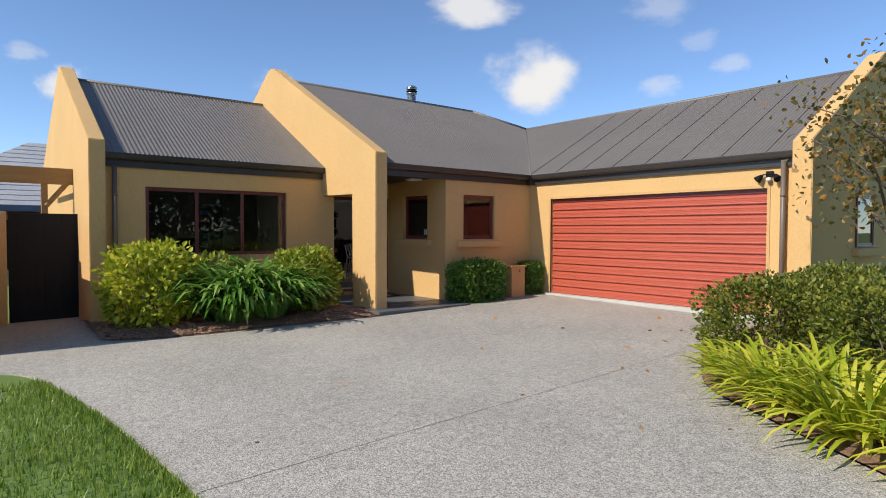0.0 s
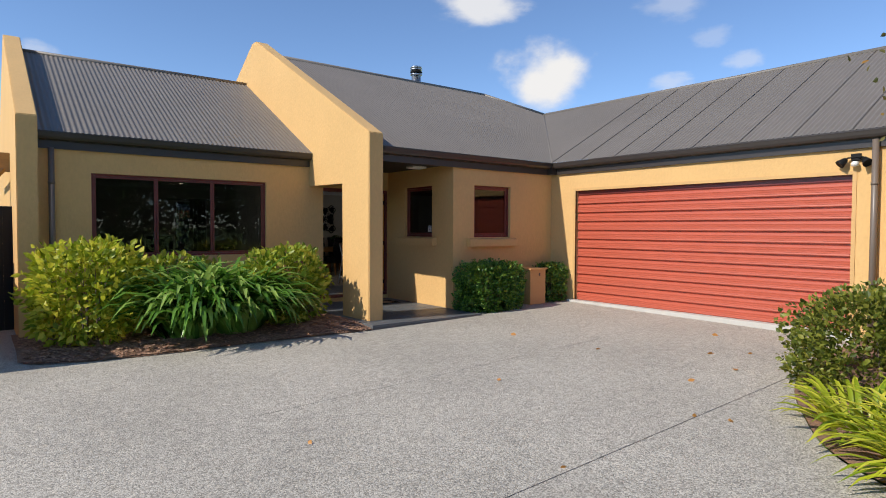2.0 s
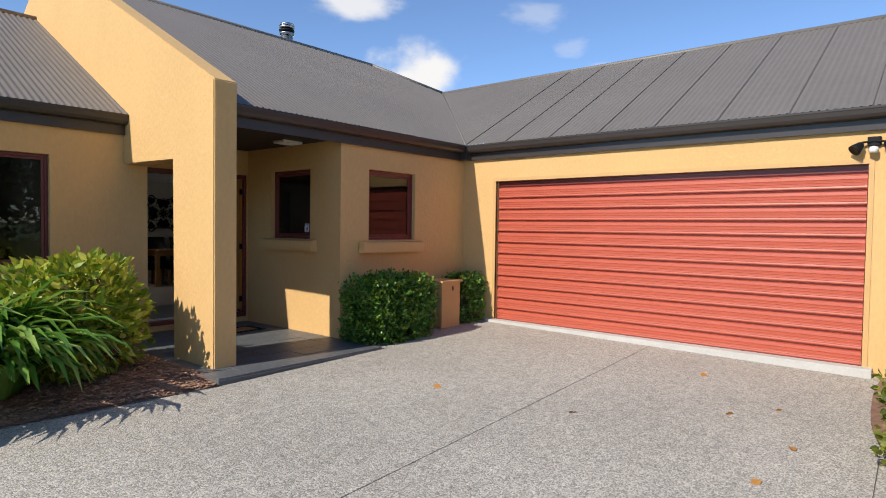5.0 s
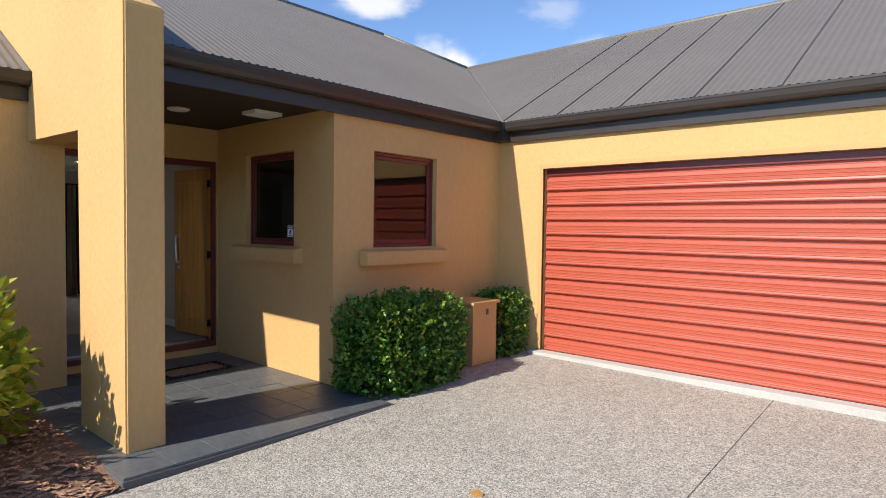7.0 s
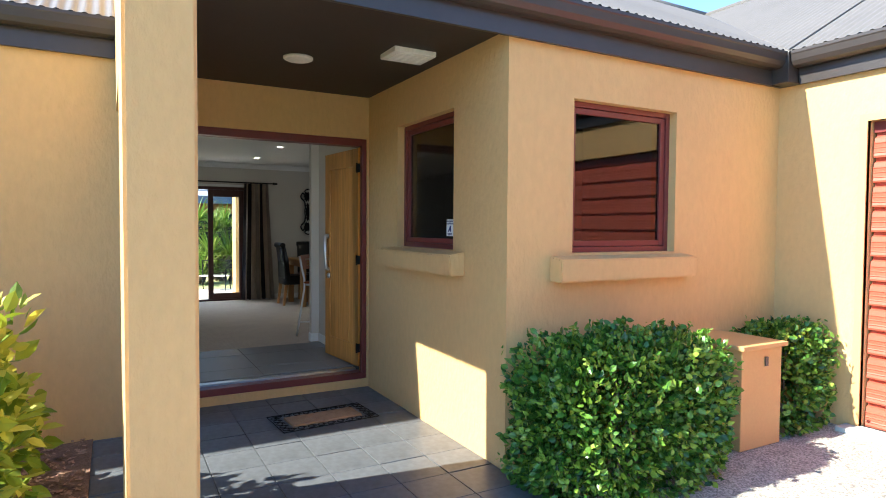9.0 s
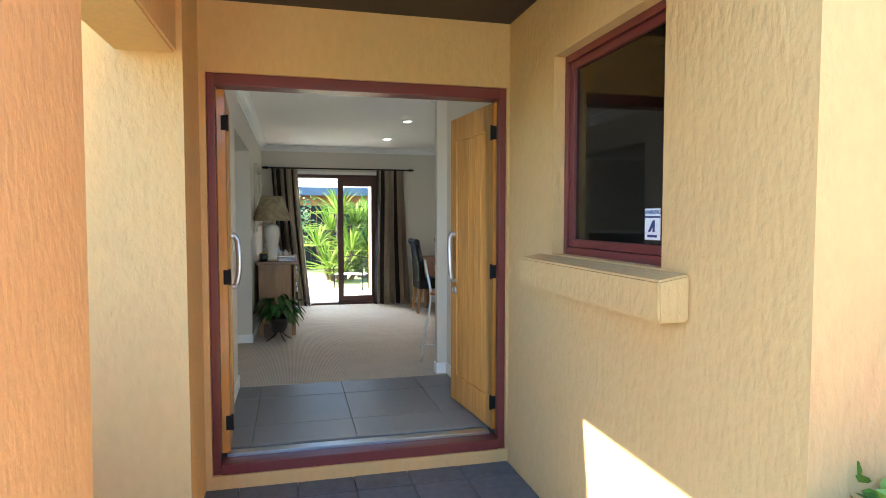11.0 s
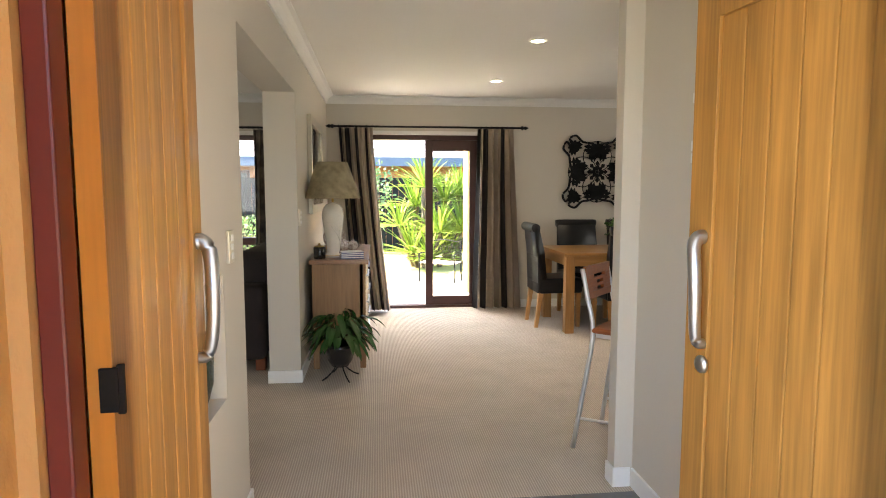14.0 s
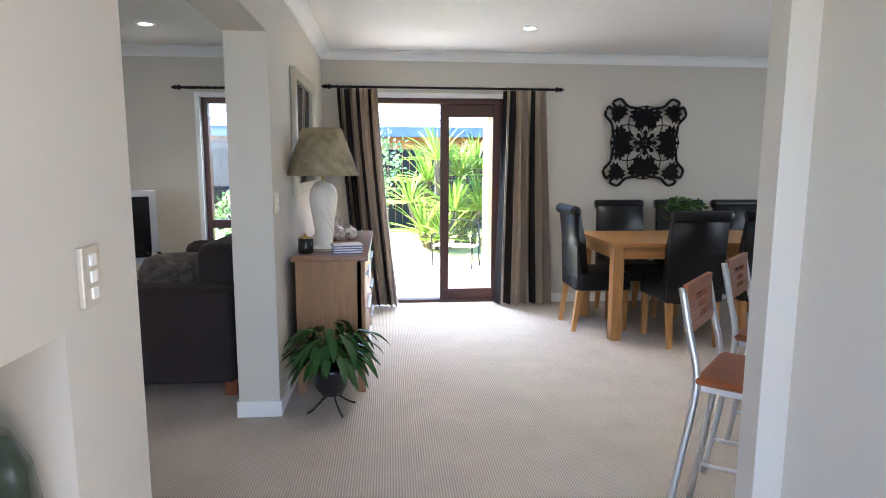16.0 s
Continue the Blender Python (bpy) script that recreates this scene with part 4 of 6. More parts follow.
for sy in (-1, 1):
    bm = bmesh.new()
    lathe(bm, [(0.02, 0), (0.035, 0.02), (0.06, 0.1), (0.062, 0.12), (0.05, 0.118), (0.0, 0.11)], 16)
    k = part("lamp_head", bm, IRON, v, "black lamp head with a pale lens", True)
    k.matrix_basis = pose(-0.06, sy * 0.1, -0.02, sy * -35, 215, 0)
    bm = bmesh.new()
    tube(bm, [(-0.03, 0, 0), (-0.06, sy * 0.1, -0.01)], 0.012, 6)
    part("arm", bm, IRON, v)
bm = bmesh.new()
lathe(bm, [(0.03, -0.02), (0.045, 0.0), (0.045, 0.04), (0.0, 0.05)], 14)
k = part("sensor", bm, LIGHTMETAL, v, "small white motion sensor", True)
k.matrix_basis = pose(-0.06, 0, -0.08, 180)
fl = thing("chimney_flue", pose(4.5, 3.0, 4.25), "stainless steel chimney flue with a capped top above the ridge", "chimney")
bm = bmesh.new()
lathe(bm, [(0.13, 0), (0.13, 1.22)], 20)
part("pipe", bm, STEEL, fl, smooth=True)
for z in (1.24, 1.31, 1.38):
    bm = bmesh.new()
    lathe(bm, [(0.11, z), (0.165, z + 0.02), (0.165, z + 0.045), (0.11, z + 0.06)], 20)
    part("cowl_ring", bm, IRON if z == 1.31 else STEEL, fl, smooth=True)
bm = bmesh.new()
lathe(bm, [(0.165, 1.45), (0.15, 1.49), (0.05, 1.52), (0.0, 1.52)], 20)
part("cap", bm, STEEL, fl, smooth=True)
# sheet laps of the garage roof
for i in range(8):
    y = -8.1 + 0.76 * (i + 0.6)
    bm = bmesh.new()
    tube(bm, [(GXE, y, EZ + 0.009), (GR_X - 0.05, y, GR_Z - 0.018)], 0.005, 5)
    tagged(part("sheet_lap", bm, ROOFING), "dark lap line between roofing sheets", "trim", kind="structure")

# ---- west side: gate, pergola, neighbour ----
GATE = material("black_stained_timber", (0.008, 0.009, 0.011), 0.85, vary=0.3, scale=3, grain=30, bump=0.2)
g = thing("side_gate", pose(-5.75, 0.5, -0.35), "closed black-stained timber side gate with vertical boards", "gate")
for i in range(9):
    bx("board", (i * 0.13, i * 0.13 + 0.1295, 0, 0.02, 0, 1.95), GATE, g, 0.003)
bx("rail", (0, 1.17, 0.02, 0.06, 0.3, 0.4), GATE, g, 0.003)
bx("rail", (0, 1.17, 0.02, 0.06, 1.55, 1.65), GATE, g, 0.003)
bx("bolt", (1.08, 1.14, -0.02, 0.0, 1.7, 1.78), STEEL, g, 0.003, "small steel bolt")
# The last run lies out of view, added to shade the ground by the gate.
structure("wall_boundary", [(-6.1, -5.78, 0.3, 0.7, -0.5, 1.62), (-14, -6.1, 0.4, 0.6, -0.5, 1.5), (-6.3, -6.1, -2.4, 0.4, -0.5, 1.6)], PLASTER, "ochre plaster boundary pier, with an unseen wall run added to cast shade", "wall", 0.01)
PINE = material("treated_pine", (0.33, 0.19, 0.07), 0.7, vary=0.2, scale=2, grain=20, stretch=(1, 8, 8), bump=0.2)
pg = thing("pergola", pose(-5.9, 1.0, 0), "brown treated timber pergola beam with an angled brace", "pergola")
bx("beam", (-1.6, 1.4, -0.02, 0.03, 2.15, 2.45), PINE, pg, 0.004)
for i in range(6):
    bx("rafter", (-1.4 + i * 0.5, -1.36 + i * 0.5, 0.03, 2.4, 2.36, 2.45), PINE, pg, 0.003)
bm = bmesh.new()
tube(bm, [(0.75, 0.0, 1.75), (1.1, 0.0, 2.2)], 0.045, 4)
part("brace", bm, PINE, pg, "pale sunlit brace")
bx("post", (0.68, 0.78, 0, 0.1, -0.4, 2.15), PINE, pg, 0.004)


def neighbour(name, m, w, d, h, roof_h, wall_mat, roof_mat, label, courses=12, over=0.5, windows=2, fascia_mat=None):
    """A plain hipped-roof bungalow with stepped roof courses."""
    t = thing(name, m, label, "house")
    bx("wall", (-w / 2, w / 2, 0, d, 0, h), wall_mat, t, 0.01)
    bm = bmesh.new()
    for i in range(courses):
        k0, k1 = i / courses, (i + 1) / courses
        x0, x1 = -w / 2 - over, w / 2 + over
        y0, y1 = -over, d + over
        s0, s1 = k0 * (d / 2 + over), k1 * (d / 2 + over)
        za, zb = h + roof_h * k0 + 0.03, h + roof_h * k1
        lo = [(x0 + s0, y0 + s0), (x1 - s0, y0 + s0), (x1 - s0, y1 - s0), (x0 + s0, y1 - s0)]
        hi = [(x0 + s1, y0 + s1), (x1 - s1, y0 + s1), (x1 - s1, y1 - s1), (x0 + s1, y1 - s1)]
        vl0 = [bm.verts.new((*p, za - 0.03)) for p in lo]
        vl = [bm.verts.new((*p, za)) for p in lo]
        vh = [bm.verts.new((*p, zb)) for p in hi]
        for j in range(4):
            bm.faces.new((vl0[j], vl0[(j + 1) % 4], vl[(j + 1) % 4], vl[j]))
            bm.faces.new((vl[j], vl[(j + 1) % 4], vh[(j + 1) % 4], vh[j]))
    part("roof", bm, roof_mat, t)
    bm = bmesh.new()
    box(bm, -w / 2 - over, w / 2 + over, -over - 0.03, -over, h - 0.2, h + 0.04)
    part("fascia", bm, fascia_mat or FASCIA, t)
    for i in range(windows):
        x = -w / 2 + w * (i + 0.5) / windows
        wi = bx("window", (x - 0.7, x + 0.7, -0.03, 0.02, 0.9, 2.0), DARKJOIN, t, 0.01)
        bx("pane", (x - 0.62, x + 0.62, -0.04, -0.031, 0.98, 1.92), FASCIA, wi, 0)
    return t


TILEROOF = material("pale_grey_roof_tile", (0.42, 0.41, 0.41), 0.7, vary=0.15, scale=2, grain=12)
WHITEROOF = material("white_weatherboard", (0.72, 0.72, 0.70), 0.6, vary=0.05)
BRICK = material("orange_brick", (0.55, 0.20, 0.09), 0.85, vary=0.25, scale=5, grain=14, bump=0.3)
BLUEFASCIA = material("slate_blue_fascia", (0.16, 0.19, 0.23), 0.5)
neighbour("neighbour_house", pose(-11.5, 9.0, -0.3), 10, 8, 2.4, 2.2, WHITEROOF, TILEROOF, "pale neighbouring bungalow beyond the side gate", over=0.4)
neighbour("neighbour_house", pose(-6, -38, -0.4, 0, 0, 180), 14, 8, 2.6, 2.6, BRICK, ROOFING, "low brick bungalow across the street")

# ---- back garden ----
structure("patio", [(-2.2, 4.6, BACK + 0.22, 8.3, -0.3, -0.03)], material("sunlit_patio_concrete", (0.62, 0.58, 0.52), 0.85, vary=0.08, bump=0.2), "pale concrete patio behind the house", "patio", 0.01)
structure("lawn_back", [(-9, 9, 8.3, 13.2, -0.4, -0.04)], material("dry_lawn", (0.42, 0.42, 0.17), 0.95, vary=0.25, scale=3, grain=60, bump=0.6), "bright sunlit back lawn", "lawn")
fence = thing("fence", pose(-9, 13.0, -0.1), "tall black-stained timber paling fence", "fence")
for i in range(120):
    bx("paling", (i * 0.15, i * 0.15 + 0.143, 0, 0.02, 0, 1.75), GATE, fence, 0)
neighbour("neighbour_house", pose(1.0, 15.6, -0.1), 18, 8, 2.3, 2.9, BRICK, TILEROOF, "orange brick bungalow with a grey tiled roof beyond the back fence", courses=14, fascia_mat=BLUEFASCIA)
structure("patio_pier", [(1.74, 2.10, 7.0, 7.36, -0.05, 2.6)], PLASTER, "sunlit ochre plaster pier on the patio", "pier", 0.01)
YUCCA = leaf_material("yucca_leaf", (0.09, 0.18, 0.02), (0.22, 0.34, 0.05), (0.48, 0.52, 0.14), through_light=0.35)
yu = thing("yucca", pose(1.35, 10.0, -0.04), "large spiky green yucca with several heads", "plant")
bm = bmesh.new()
heads = [(0.05, 0, 1.45), (0.45, 0.2, 1.2), (-0.4, 0.1, 0.75), (0.3, -0.3, 0.65), (-0.2, -0.35, 0.3), (0.75, -0.1, 0.65), (-0.1, 0.3, 1.1), (0.1, -0.45, 0.2)]
for hx, hy, hz in heads:
    tube(bm, [(hx * 0.4, hy * 0.4, 0), (hx, hy, hz)], 0.05, 7)
part("trunk", bm, BARK, yu)
for i, (hx, hy, hz) in enumerate(heads):
    blade_plant("", (hx, hy), 75, 0.72, 0.035, YUCCA, 80 + i, "", base_r=0.05, lift=(-0.4, 1.5), arch=0.35, parent=yu, base_z=hz)
yu2 = thing("yucca", pose(2.05, 10.4, -0.04), "spiky green yucca beside a plaster pier", "plant")
bm = bmesh.new()
for hx, hy, hz in heads[:6]:
    tube(bm, [(hx * 0.4, hy * 0.4, 0), (hx, hy, hz * 0.9)], 0.05, 7)
part("trunk", bm, BARK, yu2)
for i, (hx, hy, hz) in enumerate(heads[:6]):
    blade_plant("", (hx, hy), 75, 0.7, 0.035, YUCCA, 90 + i, "", base_r=0.05, lift=(-0.4, 1.5), arch=0.35, parent=yu2, base_z=hz * 0.9)
VINE = leaf_material("pale_vine_leaf", (0.08, 0.16, 0.05), (0.2, 0.32, 0.13), (0.45, 0.5, 0.3))
shrub("climbing_vine", (0.3, 12.5, 1.15), (0.55, 0.35, 0.95), 900, 0.09, VINE, 97, "pale flowering climber on the back fence", lumps=0.3)
shrub("garden_shrub", (-1.35, 11.5, 0.45), (0.5, 0.4, 0.6), 900, 0.08, VINE, 98, "round green shrub by the back fence")
shrub("garden_shrub", (-2.2, 12.0, 0.3), (0.6, 0.4, 0.5), 900, 0.08, VINE, 99, "white flowering shrub by the back fence")
bn = thing("garden_bench", pose(1.5, 8.1, -0.03, 0, 0, -25), "small wrought iron garden bench with pale slats", "bench")
for i in range(4):
    bx("seat_slat", (-0.35, 0.35, -0.2 + i * 0.1, -0.12 + i * 0.1, 0.40, 0.42), LIGHTMETAL, bn, 0.003)
for sx in (-0.35, 0.35):
    bm = bmesh.new()
    tube(bm, [(sx, -0.22, 0), (sx, -0.2, 0.2), (sx, -0.22, 0.4), (sx, -0.24, 0.6), (sx, -0.1, 0.62), (sx, 0.16, 0.58), (sx, 0.2, 0.85)], 0.015, 6)
    tube(bm, [(sx, 0.24, 0), (sx, 0.18, 0.2), (sx, 0.2, 0.6)], 0.015, 6)
    part("side_frame", bm, IRON, bn)
bm = bmesh.new()
for k in range(5):
    cx = -0.28 + k * 0.14
    tube(bm, [(cx + 0.06 * math.cos(q) * (1 - q / 16), 0.2, 0.68 + 0.1 * math.sin(q) * (1 - q / 16)) for q in [j * 0.6 for j in range(14)]], 0.008, 5)
tube(bm, [(-0.35, 0.2, 0.82), (0, 0.2, 0.88), (0.35, 0.2, 0.82)], 0.014, 6)
part("backrest", bm, IRON, bn, "scrolled iron backrest")
bn.scale = (0.8, 0.8, 0.72)

# ---- interior finishes ----
def carpet_ribs(m):
    nt = m.node_tree
    L = nt.links.new
    b = nt.nodes["Principled BSDF"]
    base = b.inputs["Base Color"].links[0].from_socket
    tc = nt.nodes.new("ShaderNodeTexCoord")
    wv = nt.nodes.new("ShaderNodeTexWave")
    wv.inputs["Scale"].default_value = 26
    wv.inputs["Distortion"].default_value = 0.6
    wv.inputs["Detail"].default_value = 2
    wv.inputs["Detail Scale"].default_value = 3
    L(tc.outputs["Object"], wv.inputs["Vector"])
    mr = nt.nodes.new("ShaderNodeMapRange")
    mr.inputs[3].default_value, mr.inputs[4].default_value = 0.74, 1.10
    L(wv.outputs["Fac"], mr.inputs[0])
    mul = nt.nodes.new("ShaderNodeMix")
    mul.data_type, mul.blend_type = "RGBA", "MULTIPLY"
    mul.inputs[0].default_value = 1.0
    L(base, mul.inputs[6])
    L(mr.outputs[0], mul.inputs[7])
    L(mul.outputs[2], b.inputs["Base Color"])
    bp = nt.nodes.new("ShaderNodeBump")
    bp.inputs["Strength"].default_value = 0.5
    bp.inputs["Distance"].default_value = 0.003
    L(wv.outputs["Fac"], bp.inputs["Height"])
    L(bp.outputs[0], b.inputs["Normal"])


carpet_ribs(bpy.data.materials["beige_ribbed_carpet"])
ENTRYTILE = material("graphite_floor_tile", (0.13, 0.13, 0.135), 0.42, vary=0.12, scale=2, grain=40, bump=0.05)
fe = bpy.data.objects["floor_entry"]
for x0, x1 in ((-0.42, 0.178), (0.182, 0.788), (0.792, 1.388), (1.392, 1.99)):
    for y0, y1 in ((0.2, 0.538), (0.542, 1.138), (1.142, 1.478)):
        ob = new("tile", tile_mesh("tile", x1 - x0, y1 - y0, 0.012, ENTRYTILE))
        ob.location = (x0, y0, -0.012)
        ob.parent = fe


def skirting(boxes):
    structure("baseboard", boxes, TRIMPAINT, "white painted baseboard", "baseboard", 0.004)


skirting([(-0.227, 0.012, SPY - 0.012, SPY, 0, 0.09), (0.0, 0.012, SPY, BACK, 0, 0.09), (-0.227, -0.215, SPY, BACK, 0, 0.09), (0.012, 0.34, BACK - 0.012, BACK, 0, 0.09), (1.79, 5.2, BACK - 0.012, BACK, 0, 0.09),
          (-4.47, -0.227, BACK - 0.012, BACK, 0, 0.09), (0.0, 0.012, 0.26, 1.50, 0, 0.09), (-0.3, 0.012, 1.50, 1.512, 0, 0.09), (1.678, 1.69, 0.26, 1.518, 0, 0.09), (1.593, 1.678, 1.518, 1.53, 0, 0.09), (1.593, 1.605, 1.53, 1.61, 0, 0.09)])


def cornice(name, a, b, out):
    """A coved plaster cornice where wall and ceiling meet, from a to b; out: away from the wall."""
    a, b, o = Vector((*a, H)), Vector((*b, H)), Vector((*out, 0))
    prof = [(0, -0.085), (0.012, -0.085), (0.018, -0.06), (0.035, -0.033), (0.06, -0.016), (0.085, -0.012), (0.085, -0.001), (0, -0.001)]
    bm = bmesh.new()
    ends = [[bm.verts.new(p + o * q + Vector((0, 0, z))) for q, z in prof] for p in (a, b)]
    n = len(prof)
    for i in range(n):
        bm.faces.new((ends[0][i], ends[0][(i + 1) % n], ends[1][(i + 1) % n], ends[1][i]))
    bm.faces.new(ends[0][::-1])
    bm.faces.new(ends[1])
    tagged(part(name, bm, TRIMPAINT), "white coved plaster cornice", "cornice", kind="structure")


cornice("cornice", (0, BACK), (5.2, BACK), (0, -1))
cornice("cornice", (-4.47, BACK), (-0.215, BACK), (0, -1))
cornice("cornice", (0, 0.22), (0, BACK), (1, 0))
cornice("cornice", (1.69, 0.22), (1.69, 1.45), (-1, 0))
cornice("cornice", (1.525, 1.53), (1.69, 1.53), (0, -1))
cornice("cornice", (1.605, 1.45), (1.605, 1.69), (-1, 0))

BULB = glow("lamp_glow", (1.0, 0.86, 0.66), 9.0)
for x, y in ((1.66, 3.17), (1.67, 4.70), (-1.18, 4.86)):
    v = thing("downlight", pose(x, y, H), "round white recessed ceiling downlight, switched on", "light", "ceiling downlights")
    bm = bmesh.new()
    lathe(bm, [(0.062, 0), (0.062, -0.006), (0.05, -0.012), (0.042, -0.004), (0.041, 0.0)], 24)
    part("trim_ring", bm, TRIMPAINT, v, smooth=True)
    bm = bmesh.new()
    lathe(bm, [(0.041, -0.006), (0.03, -0.009), (0.0, -0.010)], 20)
    part("lens", bm, BULB, v, smooth=True)
    sp = new("downlight_beam", bpy.data.lights.new("downlight_beam", "SPOT"))
    sp.data.energy, sp.data.color = 3.4, (1.0, 0.86, 0.68)
    sp.data.spot_size, sp.data.spot_blend, sp.data.shadow_soft_size = radians(105), 0.9, 0.04
    sp.location = (x, y, H - 0.03)


def sky_panel(name, eye, target, w, h, power, colour=(0.92, 0.96, 1.0)):
    la = new(name, bpy.data.lights.new(name, "AREA"))
    la.data.shape, la.data.size, la.data.size_y, la.data.energy, la.data.color = "RECTANGLE", w, h, power, colour
    la.matrix_world = look(eye, target)


# Unseen area lamps added to strengthen the daylight indoors.
sky_panel("sky_through_slider", (1.05, 6.5, 2.42), (1.05, 4.35, 0.2), 1.4, 0.5, 12.5)
sky_panel("sky_through_front_window", (-2.46, FY + 0.26, 1.45), (-2.46, 2.6, 0.8), 2.5, 1.1, 2.6)
# No window in this wall: a lamp added to brighten the dining side.
sky_panel("sky_through_kitchen_window", (5.15, 3.8, 1.4), (1.5, 3.9, 0.9), 1.8, 1.0, 1.9)
sky_panel("sky_through_entry", (0.84, 0.16, 1.0), (0.84, 2.0, 0.9), 1.4, 1.9, 1.1)

# ---- sliding door, lounge window ----
CLEAR = glass("clear_glass", (0.97, 0.98, 0.97))
sd = thing("sliding_door", pose(SDX, BACK + 0.06, 0.0), "brown framed aluminium sliding door standing half open", "door", kind="structure")
bx("jamb", (0, 0.05, 0, 0.12, 0, 1.97), DARKJOIN, sd, 0.004)
bx("jamb", (1.29, 1.34, 0, 0.12, 0, 1.97), DARKJOIN, sd, 0.004)
bx("head", (0.05, 1.29, 0, 0.12, 1.92, 1.97), DARKJOIN, sd, 0.004)
bx("track", (0.05, 1.29, 0, 0.12, 0, 0.03), DARKJOIN, sd, 0.004)
pn = bx("stile", (0.70, 0.785, 0.03, 0.07, 0.03, 1.92), DARKJOIN, sd, 0.004)
bx("stile", (1.21, 1.29, 0.03, 0.07, 0.03, 1.92), DARKJOIN, sd, 0.004)
bx("rail", (0.785, 1.21, 0.03, 0.07, 0.03, 0.13), DARKJOIN, sd, 0.004)
bx("rail", (0.785, 1.21, 0.03, 0.07, 1.80, 1.92), DARKJOIN, sd, 0.004)
gl = bx("pane", (0.783, 1.212, 0.047, 0.053, 0.128, 1.802), CLEAR, sd, 0)
gl.visible_shadow = False
structure("door_casing", [(SDX - 0.04, SDX, BACK - 0.015, BACK + 0.03, 0, 2.01), (SDX + 1.34, SDX + 1.38, BACK - 0.015, BACK + 0.03, 0, 2.01), (SDX, SDX + 1.34, BACK - 0.015, BACK + 0.03, 1.97, 2.01),
                          (LWX0 - 0.04, LWX0, BACK - 0.015, BACK + 0.03, 0.2, 1.99), (LWX1, LWX1 + 0.04, BACK - 0.015, BACK + 0.03, 0.2, 1.99), (LWX0, LWX1, BACK - 0.015, BACK + 0.03, 1.95, 1.99), (LWX0, LWX1, BACK - 0.03, BACK + 0.03, 0.21, 0.25)], TRIMPAINT, "white painted casing round the openings", "trim", 0.002)
lw = thing("window_4", pose(LWX0, BACK + 0.06, 0.25), "brown framed lounge window with a low transom", "window", kind="structure")
bx("window_frame", (0, 0.05, 0, 0.08, 0, 1.70), DARKJOIN, lw, 0.004)
bx("window_frame", (0.70, 0.75, 0, 0.08, 0, 1.70), DARKJOIN, lw, 0.004)
bx("window_frame", (0.05, 0.70, 0, 0.08, 0, 0.05), DARKJOIN, lw, 0.004)
bx("window_frame", (0.05, 0.70, 0, 0.08, 1.65, 1.70), DARKJOIN, lw, 0.004)
bx("transom", (0.05, 0.70, 0, 0.08, 0.50, 0.58), DARKJOIN, lw, 0.004)
for z0, z1 in ((0.05, 0.50), (0.58, 1.65)):
    gl = bx("pane", (0.048, 0.702, 0.04, 0.046, z0 - 0.002, z1 + 0.002), CLEAR, lw, 0)
    gl.visible_shadow = False

# ---- curtains ----
FAB = {"beige": material("beige_stripe_fabric", (0.62, 0.52, 0.41), 0.8, vary=0.12, scale=8, grain=120, bump=0.2),
       "dark": material("black_stripe_fabric", (0.03, 0.026, 0.026), 0.7, vary=0.2, scale=8, grain=120),
       "taupe": material("taupe_stripe_fabric", (0.42, 0.35, 0.29), 0.8, vary=0.12, scale=8, grain=120, bump=0.2)}


def curtain(name, top, bottom, z0, z1, y, folds, pattern, label, mats, swing=0.0):
    """A pleated drop: pinched at the head, falling in folds, each stripe its own cloth."""
    t = thing(name, pose(0, 0, 0), label, "curtain")
    n = folds * 10
    zs = [z1, z1 - 0.03, z1 - 0.10, z1 - 0.2, z1 - 0.5, (z0 + z1) / 2, z0 + 0.5, z0 + 0.2, z0 + 0.02]
    grid = []
    for i in range(n + 1):
        u = i / n
        col = []
        for j, z in enumerate(zs):
            k = (z1 - z) / (z1 - z0)
            x = (top[0] + (top[1] - top[0]) * u) * (1 - k ** 1.3) + (bottom[0] + (bottom[1] - bottom[0]) * u) * k ** 1.3
            amp = 0.022 + 0.052 * min(1, k * 3)
            ph = 2 * math.pi * folds * u + 0.5 * math.sin(5 * u + 2 * k)
            col.append((x + 0.012 * math.sin(2 * ph), y + amp * math.sin(ph) + 0.01 * math.sin(9 * u + 3 * k) + swing * k, z))
        grid.append(col)
    stripes = {}
    per = n / len(pattern)
    for i in range(n):
        stripes.setdefault(min(len(pattern) - 1, int(i / per)), []).append(i)
    for s, cols in stripes.items():
        bm = bmesh.new()
        rows2 = [[bm.verts.new(p) for p in grid[i]] for i in range(cols[0], cols[-1] + 2)]
        for a, b in zip(rows2, rows2[1:]):
            for j in range(len(zs) - 1):
                bm.faces.new((a[j], b[j], b[j + 1], a[j + 1]))
        bmesh.ops.solidify(bm, geom=bm.faces[:], thickness=0.003)
        part("drop", bm, mats[pattern[s]], t, smooth=True)
    return t


PAT = ["dark", "beige", "dark", "taupe", "beige", "dark", "beige", "beige", "dark", "beige", "taupe"]
curtain("curtain", (0.14, 0.51), (0.30, 0.68), 0.0, 2.03, BACK - 0.11, 7, PAT, "striped beige and black pleated curtain drawn aside", FAB)
curtain("curtain", (1.66, 2.07), (1.60, 2.17), 0.0, 2.03, BACK - 0.11, 7, ["dark", "beige", "dark", "beige", "beige", "taupe", "beige", "dark", "beige", "beige", "taupe"], "striped beige and black pleated curtain beside the sliding door", FAB)
FLOR = {"floral": material("dark_floral_fabric", (0.03, 0.024, 0.022), 0.8, vary=0.3, scale=7, grain=9, tint=(0.30, 0.26, 0.21))}
